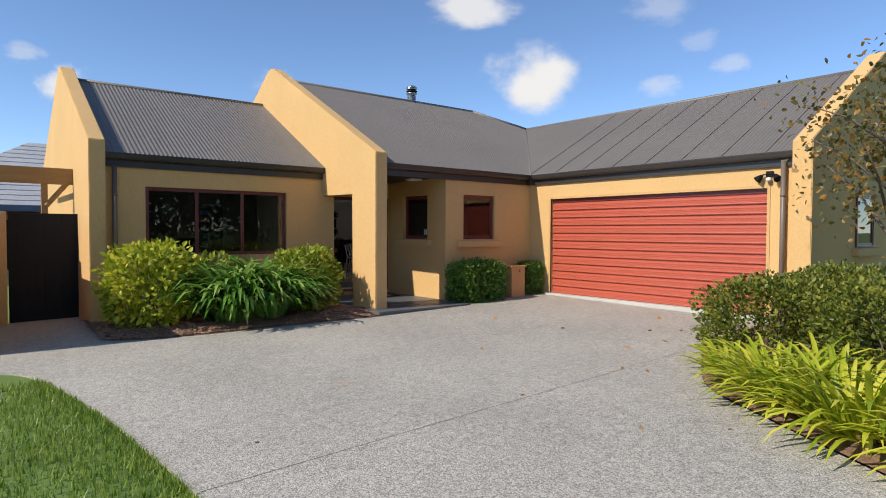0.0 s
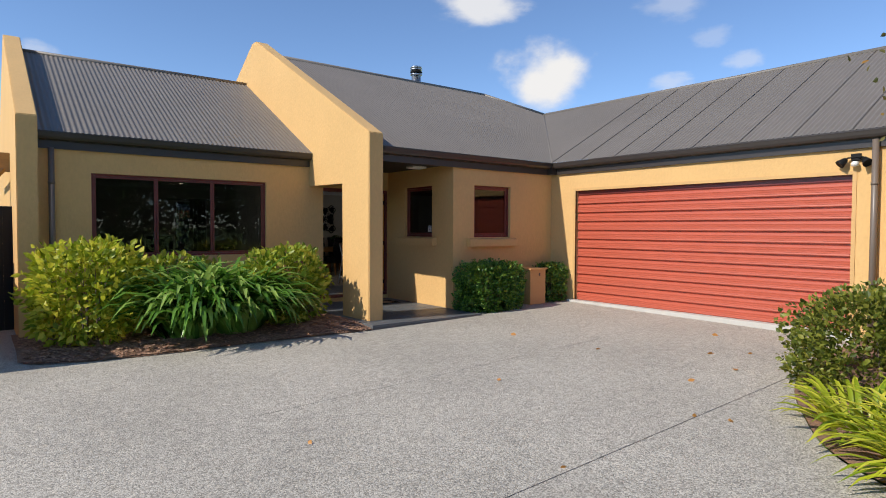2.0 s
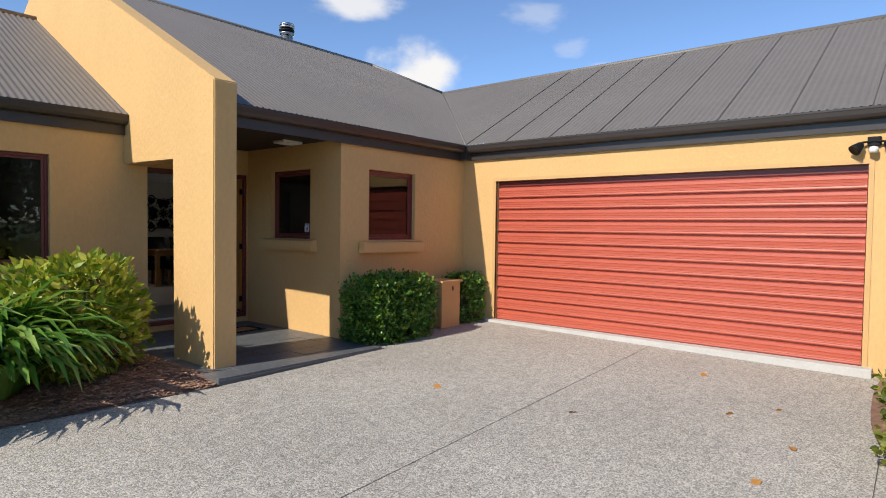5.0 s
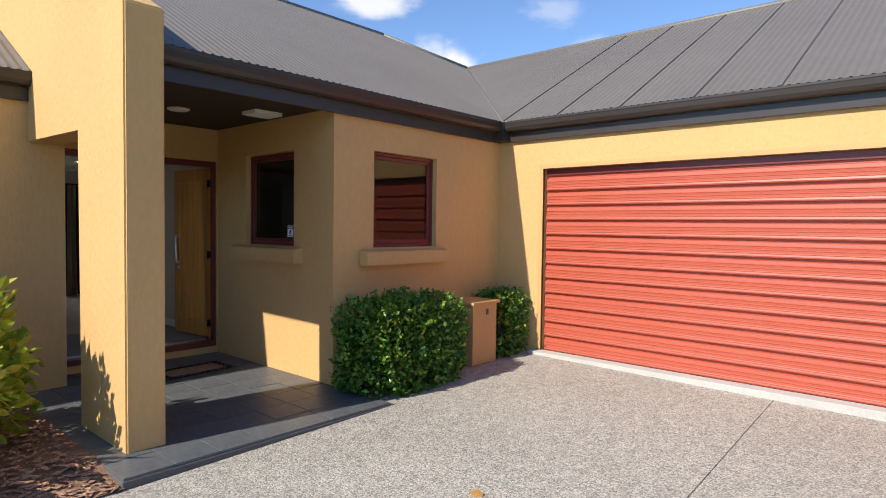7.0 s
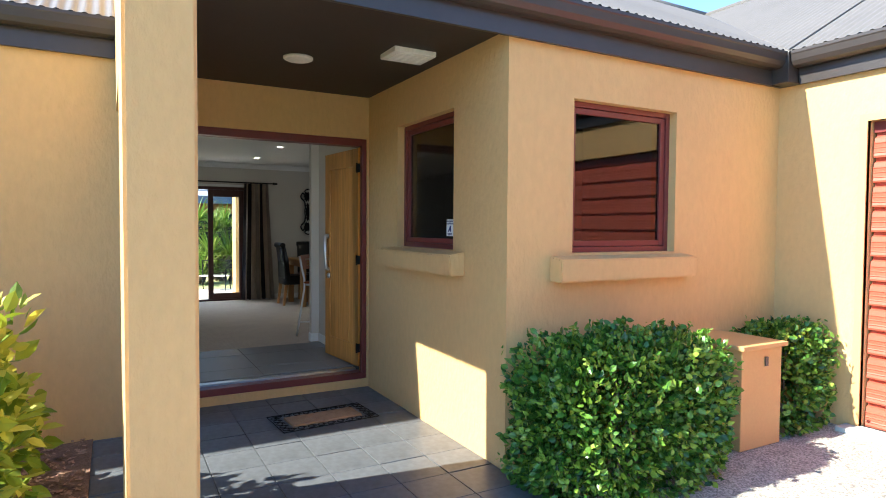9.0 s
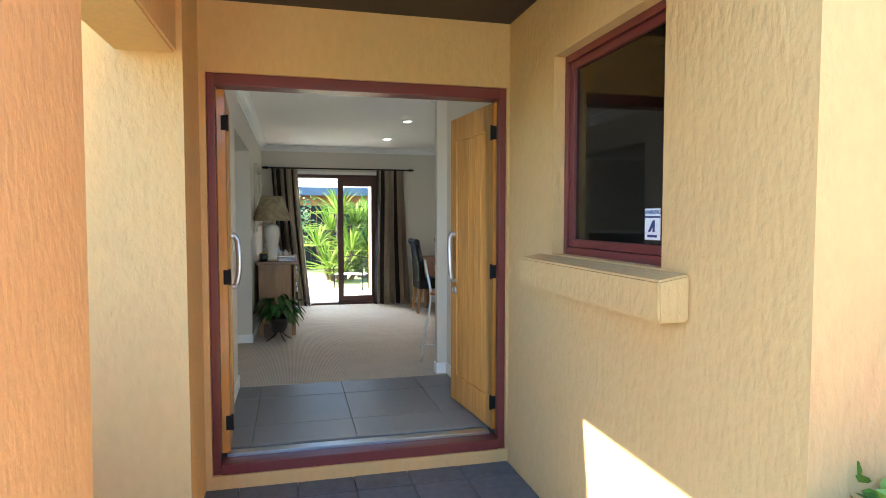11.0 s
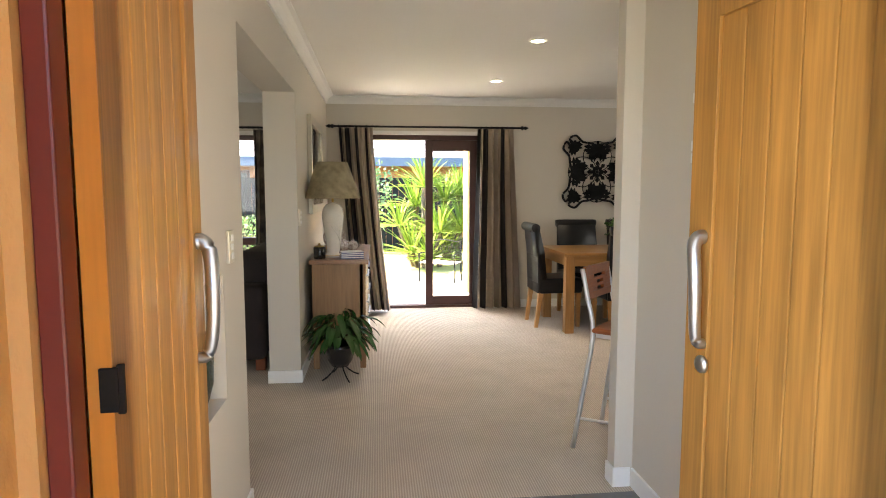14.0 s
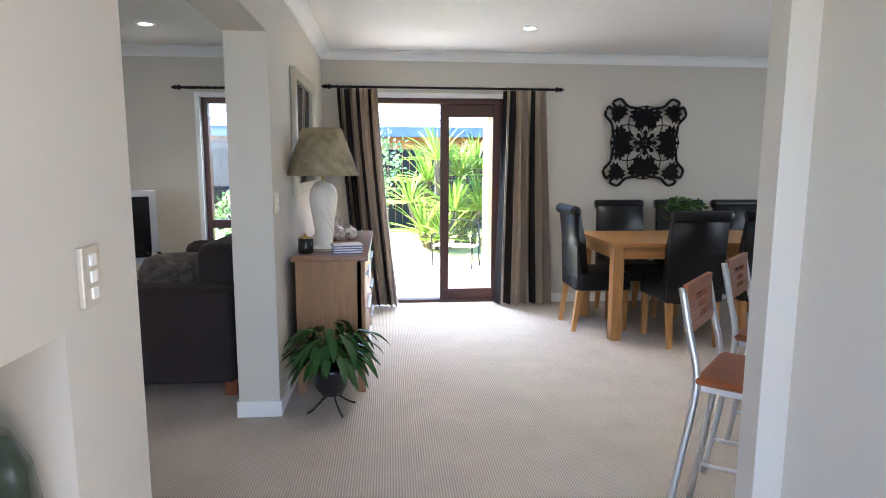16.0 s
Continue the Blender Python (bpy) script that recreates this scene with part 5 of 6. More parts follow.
curtain("curtain", (-0.76, -0.36), (-0.80, -0.36), 0.0, 2.0, BACK - 0.10, 4, ["floral"], "dark brown floral lounge curtain", FLOR)


def rod(name, x0, x1, z, y, label):
    t = thing(name, pose(0, 0, 0), label, "curtain rod")
    bm = bmesh.new()
    tube(bm, [(x0, y, z), (x1, y, z)], 0.011, 8)
    part("bar", bm, IRON, t)
    for x, s in ((x0, -1), (x1, 1)):
        bm = bmesh.new()
        lathe(bm, [(0.011, 0), (0.022, 0.01), (0.024, 0.025), (0.012, 0.035), (0.02, 0.05), (0.016, 0.065), (0.002, 0.09)], 10)
        k = part("finial", bm, IRON, t, "pointed iron finial", True)
        k.matrix_basis = pose(x, y, z, 0, 90 * s, 0)
        bm = bmesh.new()
        tube(bm, [(x - s * 0.06, y, z), (x - s * 0.06, BACK, z)], 0.008, 6)
        part("bracket", bm, IRON, t)
    n = 7
    for sx in (0.05, x1 - x0 - 0.45):
        for i in range(n):
            bm = bmesh.new()
            c = x0 + sx + i * 0.06
            tube(bm, [(c, y + 0.017 * math.cos(q), z + 0.017 * math.sin(q)) for q in [j * math.pi / 5 for j in range(11)]], 0.003, 4, ends=False)
            part("ring", bm, IRON, t)


rod("curtain_rod", 0.09, 2.15, 2.045, BACK - 0.10, "black iron curtain rod with pointed finials")
rod("curtain_rod", -1.22, -0.32, 2.02, BACK - 0.10, "black iron curtain rod in the lounge")

# ---- wall art, picture, switches ----
wa = thing("wall_art", pose(3.07, BACK - 0.03, 1.565), "square black wrought iron scrollwork panel with leaves", "wall art")


def ring(bm, c, r, w=0.008, n=28, a0=0, a1=2 * math.pi):
    tube(bm, [(c[0] + r * math.cos(a0 + (a1 - a0) * i / n), 0, c[1] + r * math.sin(a0 + (a1 - a0) * i / n)) for i in range(n + 1)], w, 6)


for cx, cz in ((0, 0.2), (0, -0.2), (0.2, 0), (-0.2, 0)):
    bm = bmesh.new()
    ring(bm, (cx, cz), 0.195, 0.006)
    part("ring", bm, IRON, wa)


def iron_leaf(parent, cx, cz, ang, size, lobes=7):
    pts = []
    for i in range(lobes * 4 + 1):
        t = i / (lobes * 4)
        half = math.sin(math.pi * t) ** 0.7 * (0.30 + 0.20 * math.cos(t * lobes * 2 * math.pi))
        pts.append((t, half))
    outline = [(t * size, h * size) for t, h in pts] + [(t * size, -h * size) for t, h in pts[-2:0:-1]]
    bm = bmesh.new()
    c, s = math.cos(ang), math.sin(ang)
    f = [bm.verts.new((cx + a * c - b * s, -0.012 + 0.02 * abs(b) / size, cz + a * s + b * c)) for a, b in outline]
    bm.faces.new(f)
    bmesh.ops.solidify(bm, geom=bm.faces[:], thickness=0.006)
    part("leaf", bm, IRON, parent)


for i in range(8):
    iron_leaf(wa, 0.02 * math.cos(i * math.pi / 4), 0.02 * math.sin(i * math.pi / 4), i * math.pi / 4, 0.125, 1)
for k in range(4):
    a = k * math.pi / 2
    for d in (-1.7, -1.15, -0.6, 0.0, 0.6, 1.15, 1.7):
        iron_leaf(wa, 0.19 * math.cos(a), 0.19 * math.sin(a), a + d, 0.215 - 0.05 * abs(d), 3)
    d = a + math.pi / 4
    ux, uz = math.cos(d), math.sin(d)
    for dd in (-0.9, -0.45, 0.0, 0.45, 0.9):
        iron_leaf(wa, 0.38 * ux, 0.38 * uz, d + dd, 0.17 - 0.04 * abs(dd), 3)
    for s in (-1, 1):
        iron_leaf(wa, 0.26 * ux - 0.06 * uz * s, 0.26 * uz + 0.06 * ux * s, d + 0.9 * s, 0.15, 3)
    bm = bmesh.new()
    for s in (-1, 1):
        px, pz = -uz * s, ux * s
        keys = [(0.22 * ux + 0.24 * px, 0, 0.22 * uz + 0.24 * pz), (0.32 * ux + 0.2 * px, 0, 0.32 * uz + 0.2 * pz), (0.42 * ux + 0.13 * px, 0, 0.42 * uz + 0.13 * pz), (0.54 * ux + 0.12 * px, 0, 0.54 * uz + 0.12 * pz), (0.575 * ux + 0.03 * px, 0, 0.575 * uz + 0.03 * pz), (0.50 * ux + 0.03 * px, 0, 0.50 * uz + 0.03 * pz)]
        tube(bm, curve_points(keys, 5), 0.015, 6)
        tube(bm, [(0.2 * ux + 0.26 * px + 0.035 * math.cos(q), 0, 0.2 * uz + 0.26 * pz + 0.035 * math.sin(q)) for q in [j * 0.6 for j in range(9)]], 0.008, 5)
    part("corner_scroll", bm, IRON, wa)
wa.scale = (0.86, 1, 0.88)

pf = thing("framed_picture", pose(0.0, 3.90, 1.16), "silver-framed picture of pale birch trunks on the wall", "picture")
SILVER = material("silver_frame", (0.45, 0.42, 0.36), 0.35, metal=0.7, vary=0.15)
for d in ((0, 0.035, 0, 0.07, 0, 0.79), (0, 0.035, 0.95, 1.02, 0, 0.79), (0, 0.035, 0.07, 0.95, 0, 0.07), (0, 0.035, 0.07, 0.95, 0.72, 0.79)):
    bx("frame", d, SILVER, pf, 0.006)
bx("print", (0.004, 0.012, 0.07, 0.95, 0.07, 0.72), material("grey_print", (0.20, 0.20, 0.17), 0.5, vary=0.5, scale=4, grain=9, stretch=(1, 6, 0.5), tint=(0.55, 0.53, 0.46)), pf, 0)
bx("glazing", (0.016, 0.018, 0.07, 0.95, 0.07, 0.72), CLEAR, pf, 0)

PLATE = material("switch_plate", (0.62, 0.58, 0.5), 0.3, metal=0.5)
for y, z in ((3.30, 1.16), (1.265, 1.14)):
    s = thing("light_switch", pose(0.0, y, z), "brushed wall switch plate with white rockers", "switch")
    bx("plate", (0, 0.012, -0.037, 0.037, -0.06, 0.06), PLATE, s, 0.003)
    for i in range(3):
        bx("rocker", (0.012, 0.017, -0.012, 0.012, -0.045 + i * 0.033, -0.022 + i * 0.033), TRIMPAINT, s, 0.002)

VASE = material("dark_green_glaze", (0.03, 0.045, 0.03), 0.25, vary=0.3, scale=9, grain=30)
bm = bmesh.new()
lathe(bm, [(0.055, 0), (0.085, 0.02), (0.105, 0.09), (0.108, 0.17), (0.098, 0.24), (0.07, 0.30), (0.045, 0.32), (0.05, 0.335)], 24)
vz = thing("vase", pose(-0.12, 1.05, 0.60), "dark green glazed pot standing in the wall niche", "vase")
part("body", bm, VASE, vz, smooth=True)

ws = thing("wall_sculpture", pose(1.69, 1.0, 1.40), "stepped white stacked-plate wall sculpture", "wall art")
for i in range(9):
    w = 0.026 + 0.006 * ((i * 4) % 5)
    bx("plate", (-0.018 - 0.02 * abs(math.sin(i * 0.9)), 0, -w, w, i * 0.042, i * 0.042 + 0.036), TRIMPAINT, ws, 0.003)

# ---- sideboard and what stands on it ----
OAK = material("oiled_oak", (0.30, 0.165, 0.075), 0.45, vary=0.3, scale=2, grain=7, stretch=(7, 7, 0.6), bump=0.06)
OAKTOP = material("dark_oak_top", (0.22, 0.105, 0.05), 0.35, vary=0.25, scale=2, grain=8, stretch=(7, 0.6, 7), coat=0.2)
sb = thing("sideboard", pose(0.035, 3.53, 0), "oak sideboard with steel-handled drawers along the wall", "sideboard")
SBL = 1.3
bx("top", (0, 0.44, -0.02, SBL + 0.02, 0.80, 0.832), OAKTOP, sb, 0.004)
bx("side", (0.02, 0.40, 0, 0.03, 0.14, 0.80), OAK, sb, 0.003)
bx("side", (0.02, 0.40, SBL - 0.03, SBL, 0.14, 0.80), OAK, sb, 0.003)
bx("back", (0.02, 0.04, 0.03, SBL - 0.03, 0.14, 0.80), OAK, sb, 0)
bx("base", (0.04, 0.40, 0.03, SBL - 0.03, 0.14, 0.16), OAK, sb, 0)
for x in (0.02, 0.37):
    for y in (0, SBL - 0.045):
        bx("leg", (x, x + 0.045, y, y + 0.045, 0, 0.14 if x < 0.1 else 0.80), OAK, sb, 0.003)
for i in range(2):
    for j in range(3):
        y0 = 0.05 + i * 0.61
        z0 = 0.17 + j * 0.21
        dr = bx("drawer", (0.385, 0.418, y0, y0 + 0.59, z0, z0 + 0.2), OAK, sb, 0.004)
        bx("handle", (0.425, 0.44, y0 + 0.12, y0 + 0.47, z0 + 0.09, z0 + 0.105), STEEL, dr, 0.003, "steel bar handle")
        bx("handle_post", (0.415, 0.428, y0 + 0.14, y0 + 0.155, z0 + 0.092, z0 + 0.103), STEEL, dr, 0)

TOPZ = 0.832
lamp = thing("table_lamp", pose(0.200, 3.780, TOPZ), "white ceramic table lamp with a mottled olive cone shade", "lamp")
PORC = material("white_porcelain", (0.80, 0.77, 0.70), 0.18, vary=0.05, scale=6, coat=0.5)
GOLD = material("gilt", (0.6, 0.42, 0.16), 0.3, metal=1.0)
bm = bmesh.new()
lathe(bm, [(0.085, 0), (0.085, 0.012), (0.07, 0.02), (0.055, 0.026), (0.05, 0.04), (0.056, 0.12), (0.068, 0.2), (0.08, 0.27), (0.085, 0.32), (0.078, 0.37), (0.055, 0.405), (0.025, 0.42), (0.012, 0.425)], 32)
part("base", bm, PORC, lamp, smooth=True)
bm = bmesh.new()
tube(bm, [(0.086 * math.cos(q), 0.086 * math.sin(q), 0.013) for q in [i * math.pi / 16 for i in range(33)]], 0.003, 5, ends=False)
part("gilt_band", bm, GOLD, lamp)
bm = bmesh.new()
for k in range(6):
    tube(bm, [((0.078 - 0.03 * abs(t - 0.45)) * math.cos(-2.4 + t * 2.2), (0.078 - 0.03 * abs(t - 0.45)) * math.sin(-2.4 + t * 2.2), 0.33 - 0.17 * t - 0.016 * k * t) for t in [j / 12 for j in range(13)]], 0.004, 5)
part("moulded_swag", bm, PORC, lamp, "raised cream swag", True)
bm = bmesh.new()
tube(bm, [(0, 0, 0.42), (0, 0, 0.50)], 0.009, 8)
part("stem", bm, GOLD, lamp)
SHADE = material("mottled_olive_shade", (0.26, 0.21, 0.12), 0.7, vary=0.35, scale=9, grain=22, tint=(0.40, 0.34, 0.22))
bm = bmesh.new()
lathe(bm, [(0.215, 0.455), (0.217, 0.46), (0.118, 0.735), (0.114, 0.735), (0.213, 0.456)], 40)
part("shade", bm, SHADE, lamp, smooth=True)

BLACKGL = material("black_gloss", (0.012, 0.012, 0.013), 0.2)
cj = thing("candle_jar", pose(0.105, 3.640, TOPZ), "small black jar candle with a gilt rim", "candle")
bm = bmesh.new()
lathe(bm, [(0.042, 0), (0.045, 0.004), (0.045, 0.085), (0.04, 0.09)], 24)
part("jar", bm, BLACKGL, cj, smooth=True)
bm = bmesh.new()
lathe(bm, [(0.04, 0.09), (0.036, 0.098), (0.01, 0.1), (0.008, 0.115), (0.0, 0.118)], 20)
part("lid", bm, GOLD, cj, "gilt lid", True)
mg = thing("magazine_stack", pose(0.345, 3.640, TOPZ, 0, 0, 12), "neat stack of blue and white brochures", "magazines")
for i in range(8):
    ob = bx("brochure", (-0.085, 0.085, -0.06, 0.06, i * 0.007, i * 0.007 + 0.006), STICK if i % 2 else material("blue_cover", (0.10, 0.13, 0.30), 0.35), mg, 0.001)
    ob.rotation_euler = (0, 0, 0.03 * ((i * 5) % 4 - 1.5))
CHINA = material("rose_china", (0.55, 0.38, 0.34), 0.2, vary=0.5, scale=30, grain=60, tint=(0.85, 0.8, 0.74), coat=0.5)
for x, y, r in ((0.24, 4.22, 0.06), (0.33, 4.3, 0.05), (0.17, 4.18, 0.04)):
    tp = thing("teapot", pose(x, y, TOPZ), "small floral china teapot on the sideboard", "teapot")
    bm = bmesh.new()
    lathe(bm, [(r * 0.5, 0), (r * 0.9, r * 0.35), (r, r * 0.8), (r * 0.75, r * 1.4), (r * 0.35, r * 1.6)], 20)
    part("body", bm, CHINA, tp, smooth=True)
    bm = bmesh.new()
    lathe(bm, [(r * 0.35, r * 1.6), (r * 0.3, r * 1.72), (r * 0.1, r * 1.8), (r * 0.13, r * 1.95), (0.0, r * 2.05)], 16)
    part("lid", bm, CHINA, tp, smooth=True)
    bm = bmesh.new()
    tube(bm, [(r * 0.9, 0, r * 0.6), (r * 1.4, 0, r * 0.9), (r * 1.6, 0, r * 1.4)], r * 0.16, 8, r2=r * 0.09)
    part("spout", bm, CHINA, tp, smooth=True)
    bm = bmesh.new()
    tube(bm, [(-r * 0.8, 0, r * 1.3), (-r * 1.45, 0, r * 1.3), (-r * 1.45, 0, r * 0.6), (-r * 0.9, 0, r * 0.45)], r * 0.1, 6)
    part("handle", bm, GOLD, tp)
dp = thing("display_plate", pose(0.165, 4.420, TOPZ, -12), "round pink china plate on its edge", "plate")
bm = bmesh.new()
lathe(bm, [(0.05, 0), (0.06, -0.006), (0.10, 0.006), (0.101, 0.01), (0.06, 0.0), (0.0, 0.0)], 28)
k = part("plate", bm, CHINA, dp, smooth=True)
k.matrix_basis = pose(0, 0, 0.102, 90)

# ---- plant in its stand ----
pp = thing("peace_lily", pose(0.270, 3.290, 0.0), "glossy green house plant in a pot on an iron stand", "plant")
bm = bmesh.new()
lathe(bm, [(0.07, 0.1), (0.1, 0.14), (0.125, 0.24), (0.13, 0.27), (0.12, 0.27), (0.11, 0.25), (0.0, 0.25)], 24)
part("pot", bm, BLACKGL, pp, smooth=True)
bm = bmesh.new()
for k in range(4):
    a = k * math.pi / 2 + 0.5
    tube(bm, curve_points([(0.09 * math.cos(a), 0.09 * math.sin(a), 0.15), (0.05 * math.cos(a), 0.05 * math.sin(a), 0.09), (0.12 * math.cos(a), 0.12 * math.sin(a), 0.03), (0.17 * math.cos(a), 0.17 * math.sin(a), 0.008)], 4), 0.006, 6)
part("stand", bm, IRON, pp)
LILY = leaf_material("glossy_lily_leaf", (0.012, 0.05, 0.012), (0.025, 0.085, 0.018), (0.07, 0.17, 0.03), rough=0.25, through_light=0.15)
rng = np.random.default_rng(120)
for i in range(120):
    a = rng.random() * 6.283
    el = 0.35 + 1.1 * rng.random()
    ln = 0.10 + 0.17 * rng.random()
    tip = Vector((math.cos(a) * math.cos(el), math.sin(a) * math.cos(el), math.sin(el))) * ln
    o = Vector((0.03 * math.cos(a), 0.03 * math.sin(a), 0.26))
    st_ = o + tip
    bm = bmesh.new()
    tube(bm, [o, o.lerp(st_, 0.6) + Vector((0, 0, 0.02)), st_], 0.0025, 4)
    side = Vector((-math.sin(a), math.cos(a), 0))
    d = Vector((math.cos(a), math.sin(a), 0.35 - 0.9 * rng.random()))
    L2 = 0.15 + 0.08 * rng.random()
    p = st_.copy()
    prev = None
    for s in range(7):
        t = s / 6
        w = 0.025 * math.sin(math.pi * (0.06 + 0.92 * t)) ** 0.8
        row = [bm.verts.new(p - side * w + Vector((0, 0, 0.012 * w / 0.034))), bm.verts.new(p), bm.verts.new(p + side * w + Vector((0, 0, 0.012 * w / 0.034)))]
        if prev:
            bm.faces.new((prev[0], prev[1], row[1], row[0]))
            bm.faces.new((prev[1], prev[2], row[2], row[1]))
        prev = row
        d.z -= 0.2
        p = p + d.normalized() * L2 / 6
        p.z = max(p.z, 0.06)
    part("leaf", bm, LILY, pp, smooth=True)

pp.scale = (0.85, 0.85, 0.95)

# ---- dining set ----
TWOOD = material("honey_oak", (0.42, 0.215, 0.075), 0.35, vary=0.2, scale=2, grain=8, stretch=(0.6, 7, 7), coat=0.2)
LEGWOOD = material("honey_oak_leg", (0.44, 0.225, 0.08), 0.4, vary=0.2, scale=2, grain=8, stretch=(7, 7, 0.6))
tb = thing("dining_table", pose(2.28, 4.42, 0), "honey oak dining table with square legs", "table")
bx("tabletop", (0, 1.75, 0, 0.88, 0.735, 0.765), TWOOD, tb, 0.005)
for d in ((0.06, 1.69, 0.03, 0.05, 0.64, 0.735), (0.06, 1.69, 0.83, 0.85, 0.64, 0.735), (0.03, 0.05, 0.06, 0.82, 0.64, 0.735), (1.70, 1.72, 0.06, 0.82, 0.64, 0.735)):
    bx("apron", d, TWOOD, tb, 0.003)
for x in (0.02, 1.645):
    for y in (0.02, 0.775):
        bx("leg", (x, x + 0.085, y, y + 0.085, 0, 0.735), LEGWOOD, tb, 0.004)
LEATHER = material("black_leather", (0.007, 0.007, 0.008), 0.36, spec=0.35, vary=0.2, scale=6, grain=140, bump=0.12)


def rounded(bm, x0, x1, y0, y1, z0, z1, r):
    box(bm, x0, x1, y0, y1, z0, z1, r, 4)


ch = thing("dining_chair", pose(2.33, 4.92, 0, 0, 0, -90), "black leather high-backed dining chair with a rolled top and oak legs", "chair", "chairs round the table")
bm = bmesh.new()
rounded(bm, -0.225, 0.225, -0.21, 0.225, 0.34, 0.49, 0.03)
part("seat", bm, LEATHER, ch, smooth=True)
bm = bmesh.new()
prism(bm, [(-0.20, 0.335), (-0.135, 0.48), (-0.165, 0.75), (-0.215, 0.98), (-0.245, 1.0), (-0.265, 0.96), (-0.235, 0.7), (-0.225, 0.45), (-0.225, 0.335)], "x", -0.22, 0.22)
bmesh.ops.bevel(bm, geom=bm.edges[:], offset=0.012, segments=2, affect="EDGES")
part("backrest", bm, LEATHER, ch, smooth=True)
bm = bmesh.new()
tube(bm, [(-0.225, -0.255, 0.985), (-0.2, -0.255, 0.988), (0.2, -0.255, 0.988), (0.225, -0.255, 0.985)], 0.042, 14)
part("top_roll", bm, LEATHER, ch, smooth=True)
for x in (-0.185, 0.185):
    for y, tilt in ((-0.19, -0.045), (0.19, 0.0)):
        bm = bmesh.new()
        tube(bm, [(x, y + tilt, 0), (x, y, 0.36)], 0.024, 4, r2=0.032)
        k = part("leg", bm, LEGWOOD, ch)
for x, y, a in ((2.84, 4.45, 2), (3.45, 4.47, -3), (2.76, 5.30, 181), (3.34, 5.32, 178), (3.9, 5.30, 180)):
    copy_thing(ch, pose(x, y, 0, 0, 0, a))

FERN = leaf_material("fern_leaf", (0.02, 0.07, 0.015), (0.05, 0.14, 0.03), (0.12, 0.24, 0.06))
fb = thing("potted_fern", pose(3.05, 4.9, 0.765), "small green fern in a dark bowl on the table", "plant")
bm = bmesh.new()
lathe(bm, [(0.05, 0), (0.09, 0.04), (0.1, 0.09), (0.095, 0.09), (0.0, 0.07)], 20)
part("bowl", bm, BLACKGL, fb, smooth=True)
rng = np.random.default_rng(131)
fs = []
for i in range(40):
    a = rng.random() * 6.283
    for j in range(14):
        t = j / 13
        r_ = 0.02 + 0.17 * t
        fs.append(((r_ * math.cos(a), r_ * math.sin(a), 0.08 + 0.2 * math.sin(2.2 * t) * (0.7 + 0.5 * math.sin(i))), (math.cos(a + 1.2 * (-1) ** j), math.sin(a + 1.2 * (-1) ** j), 0.1)))
leaves("fronds", fs, 0.045, FERN, fb, rng, 0.8, spread=0.15)

# ---- bar stools ----
CHERRY = material("cherry_wood", (0.30, 0.085, 0.022), 0.42, vary=0.3, scale=2, grain=9, stretch=(1, 6, 6), coat=0.08)
ALU = material("satin_aluminium", (0.72, 0.74, 0.77), 0.48, metal=1.0, vary=0.05)
bs = thing("bar_stool", pose(1.89, 1.93, 0, 0, 0, -42), "bar stool with a cherry wood seat on satin metal legs", "stool", "bar stools")
bm = bmesh.new()
box(bm, -0.19, 0.19, -0.19, 0.19, 0.655, 0.685, 0.02, 3)
part("seat", bm, CHERRY, bs, smooth=False)
bx("seat_rail", (-0.17, 0.17, -0.17, -0.15, 0.63, 0.655), ALU, bs, 0.002)
bx("seat_rail", (-0.17, 0.17, 0.15, 0.17, 0.63, 0.655), ALU, bs, 0.002)
for y in (-0.17, 0.17):
    bm = bmesh.new()
    tube(bm, curve_points([(-0.27, y * 1.18, 0.0), (-0.215, y * 1.05, 0.4), (-0.185, y, 0.66), (-0.22, y, 0.85), (-0.25, y, 1.0)], 4), 0.013, 8)
    part("back_leg", bm, ALU, bs, smooth=True)
    bm = bmesh.new()
    tube(bm, [(0.22, y * 1.15, 0.0), (0.17, y, 0.655)], 0.013, 8)
    part("front_leg", bm, ALU, bs, smooth=True)
    bm = bmesh.new()
    tube(bm, [(-0.247, y * 1.12, 0.17), (0.207, y * 1.12, 0.20)], 0.008, 6)
    part("side_stretcher", bm, ALU, bs)
bm = bmesh.new()
tube(bm, [(0.2, -0.19, 0.25), (0.2, 0.19, 0.25)], 0.009, 6)
part("foot_rail", bm, ALU, bs)
bm = bmesh.new()
for zz0, zz1, gaps in ((0.83, 0.87, ()), (0.87, 0.89, ((0.0, 0.03),)), (0.89, 0.905, ()), (0.905, 0.925, ((0.0, 0.03),)), (0.925, 0.94, ()), (0.94, 0.96, ((-0.03, 0.06),)), (0.96, 1.01, ())):
    spans = [(-0.165, 0.165)] if not gaps else [(-0.165, gaps[0][0] - 0.03), (gaps[0][1] + 0.03, 0.165)]
    for s0, s1 in spans:
        k = (zz0 - 0.83) / 0.18
        box(bm, -0.235 - 0.02 * k, -0.217 - 0.02 * k, s0, s1, zz0, zz1)
part("back_slat", bm, CHERRY, bs, "slotted cherry wood back")
bs.scale = (1, 1, 0.945)
copy_thing(bs, pose(2.32, 2.41, 0, 0, 0, -44))

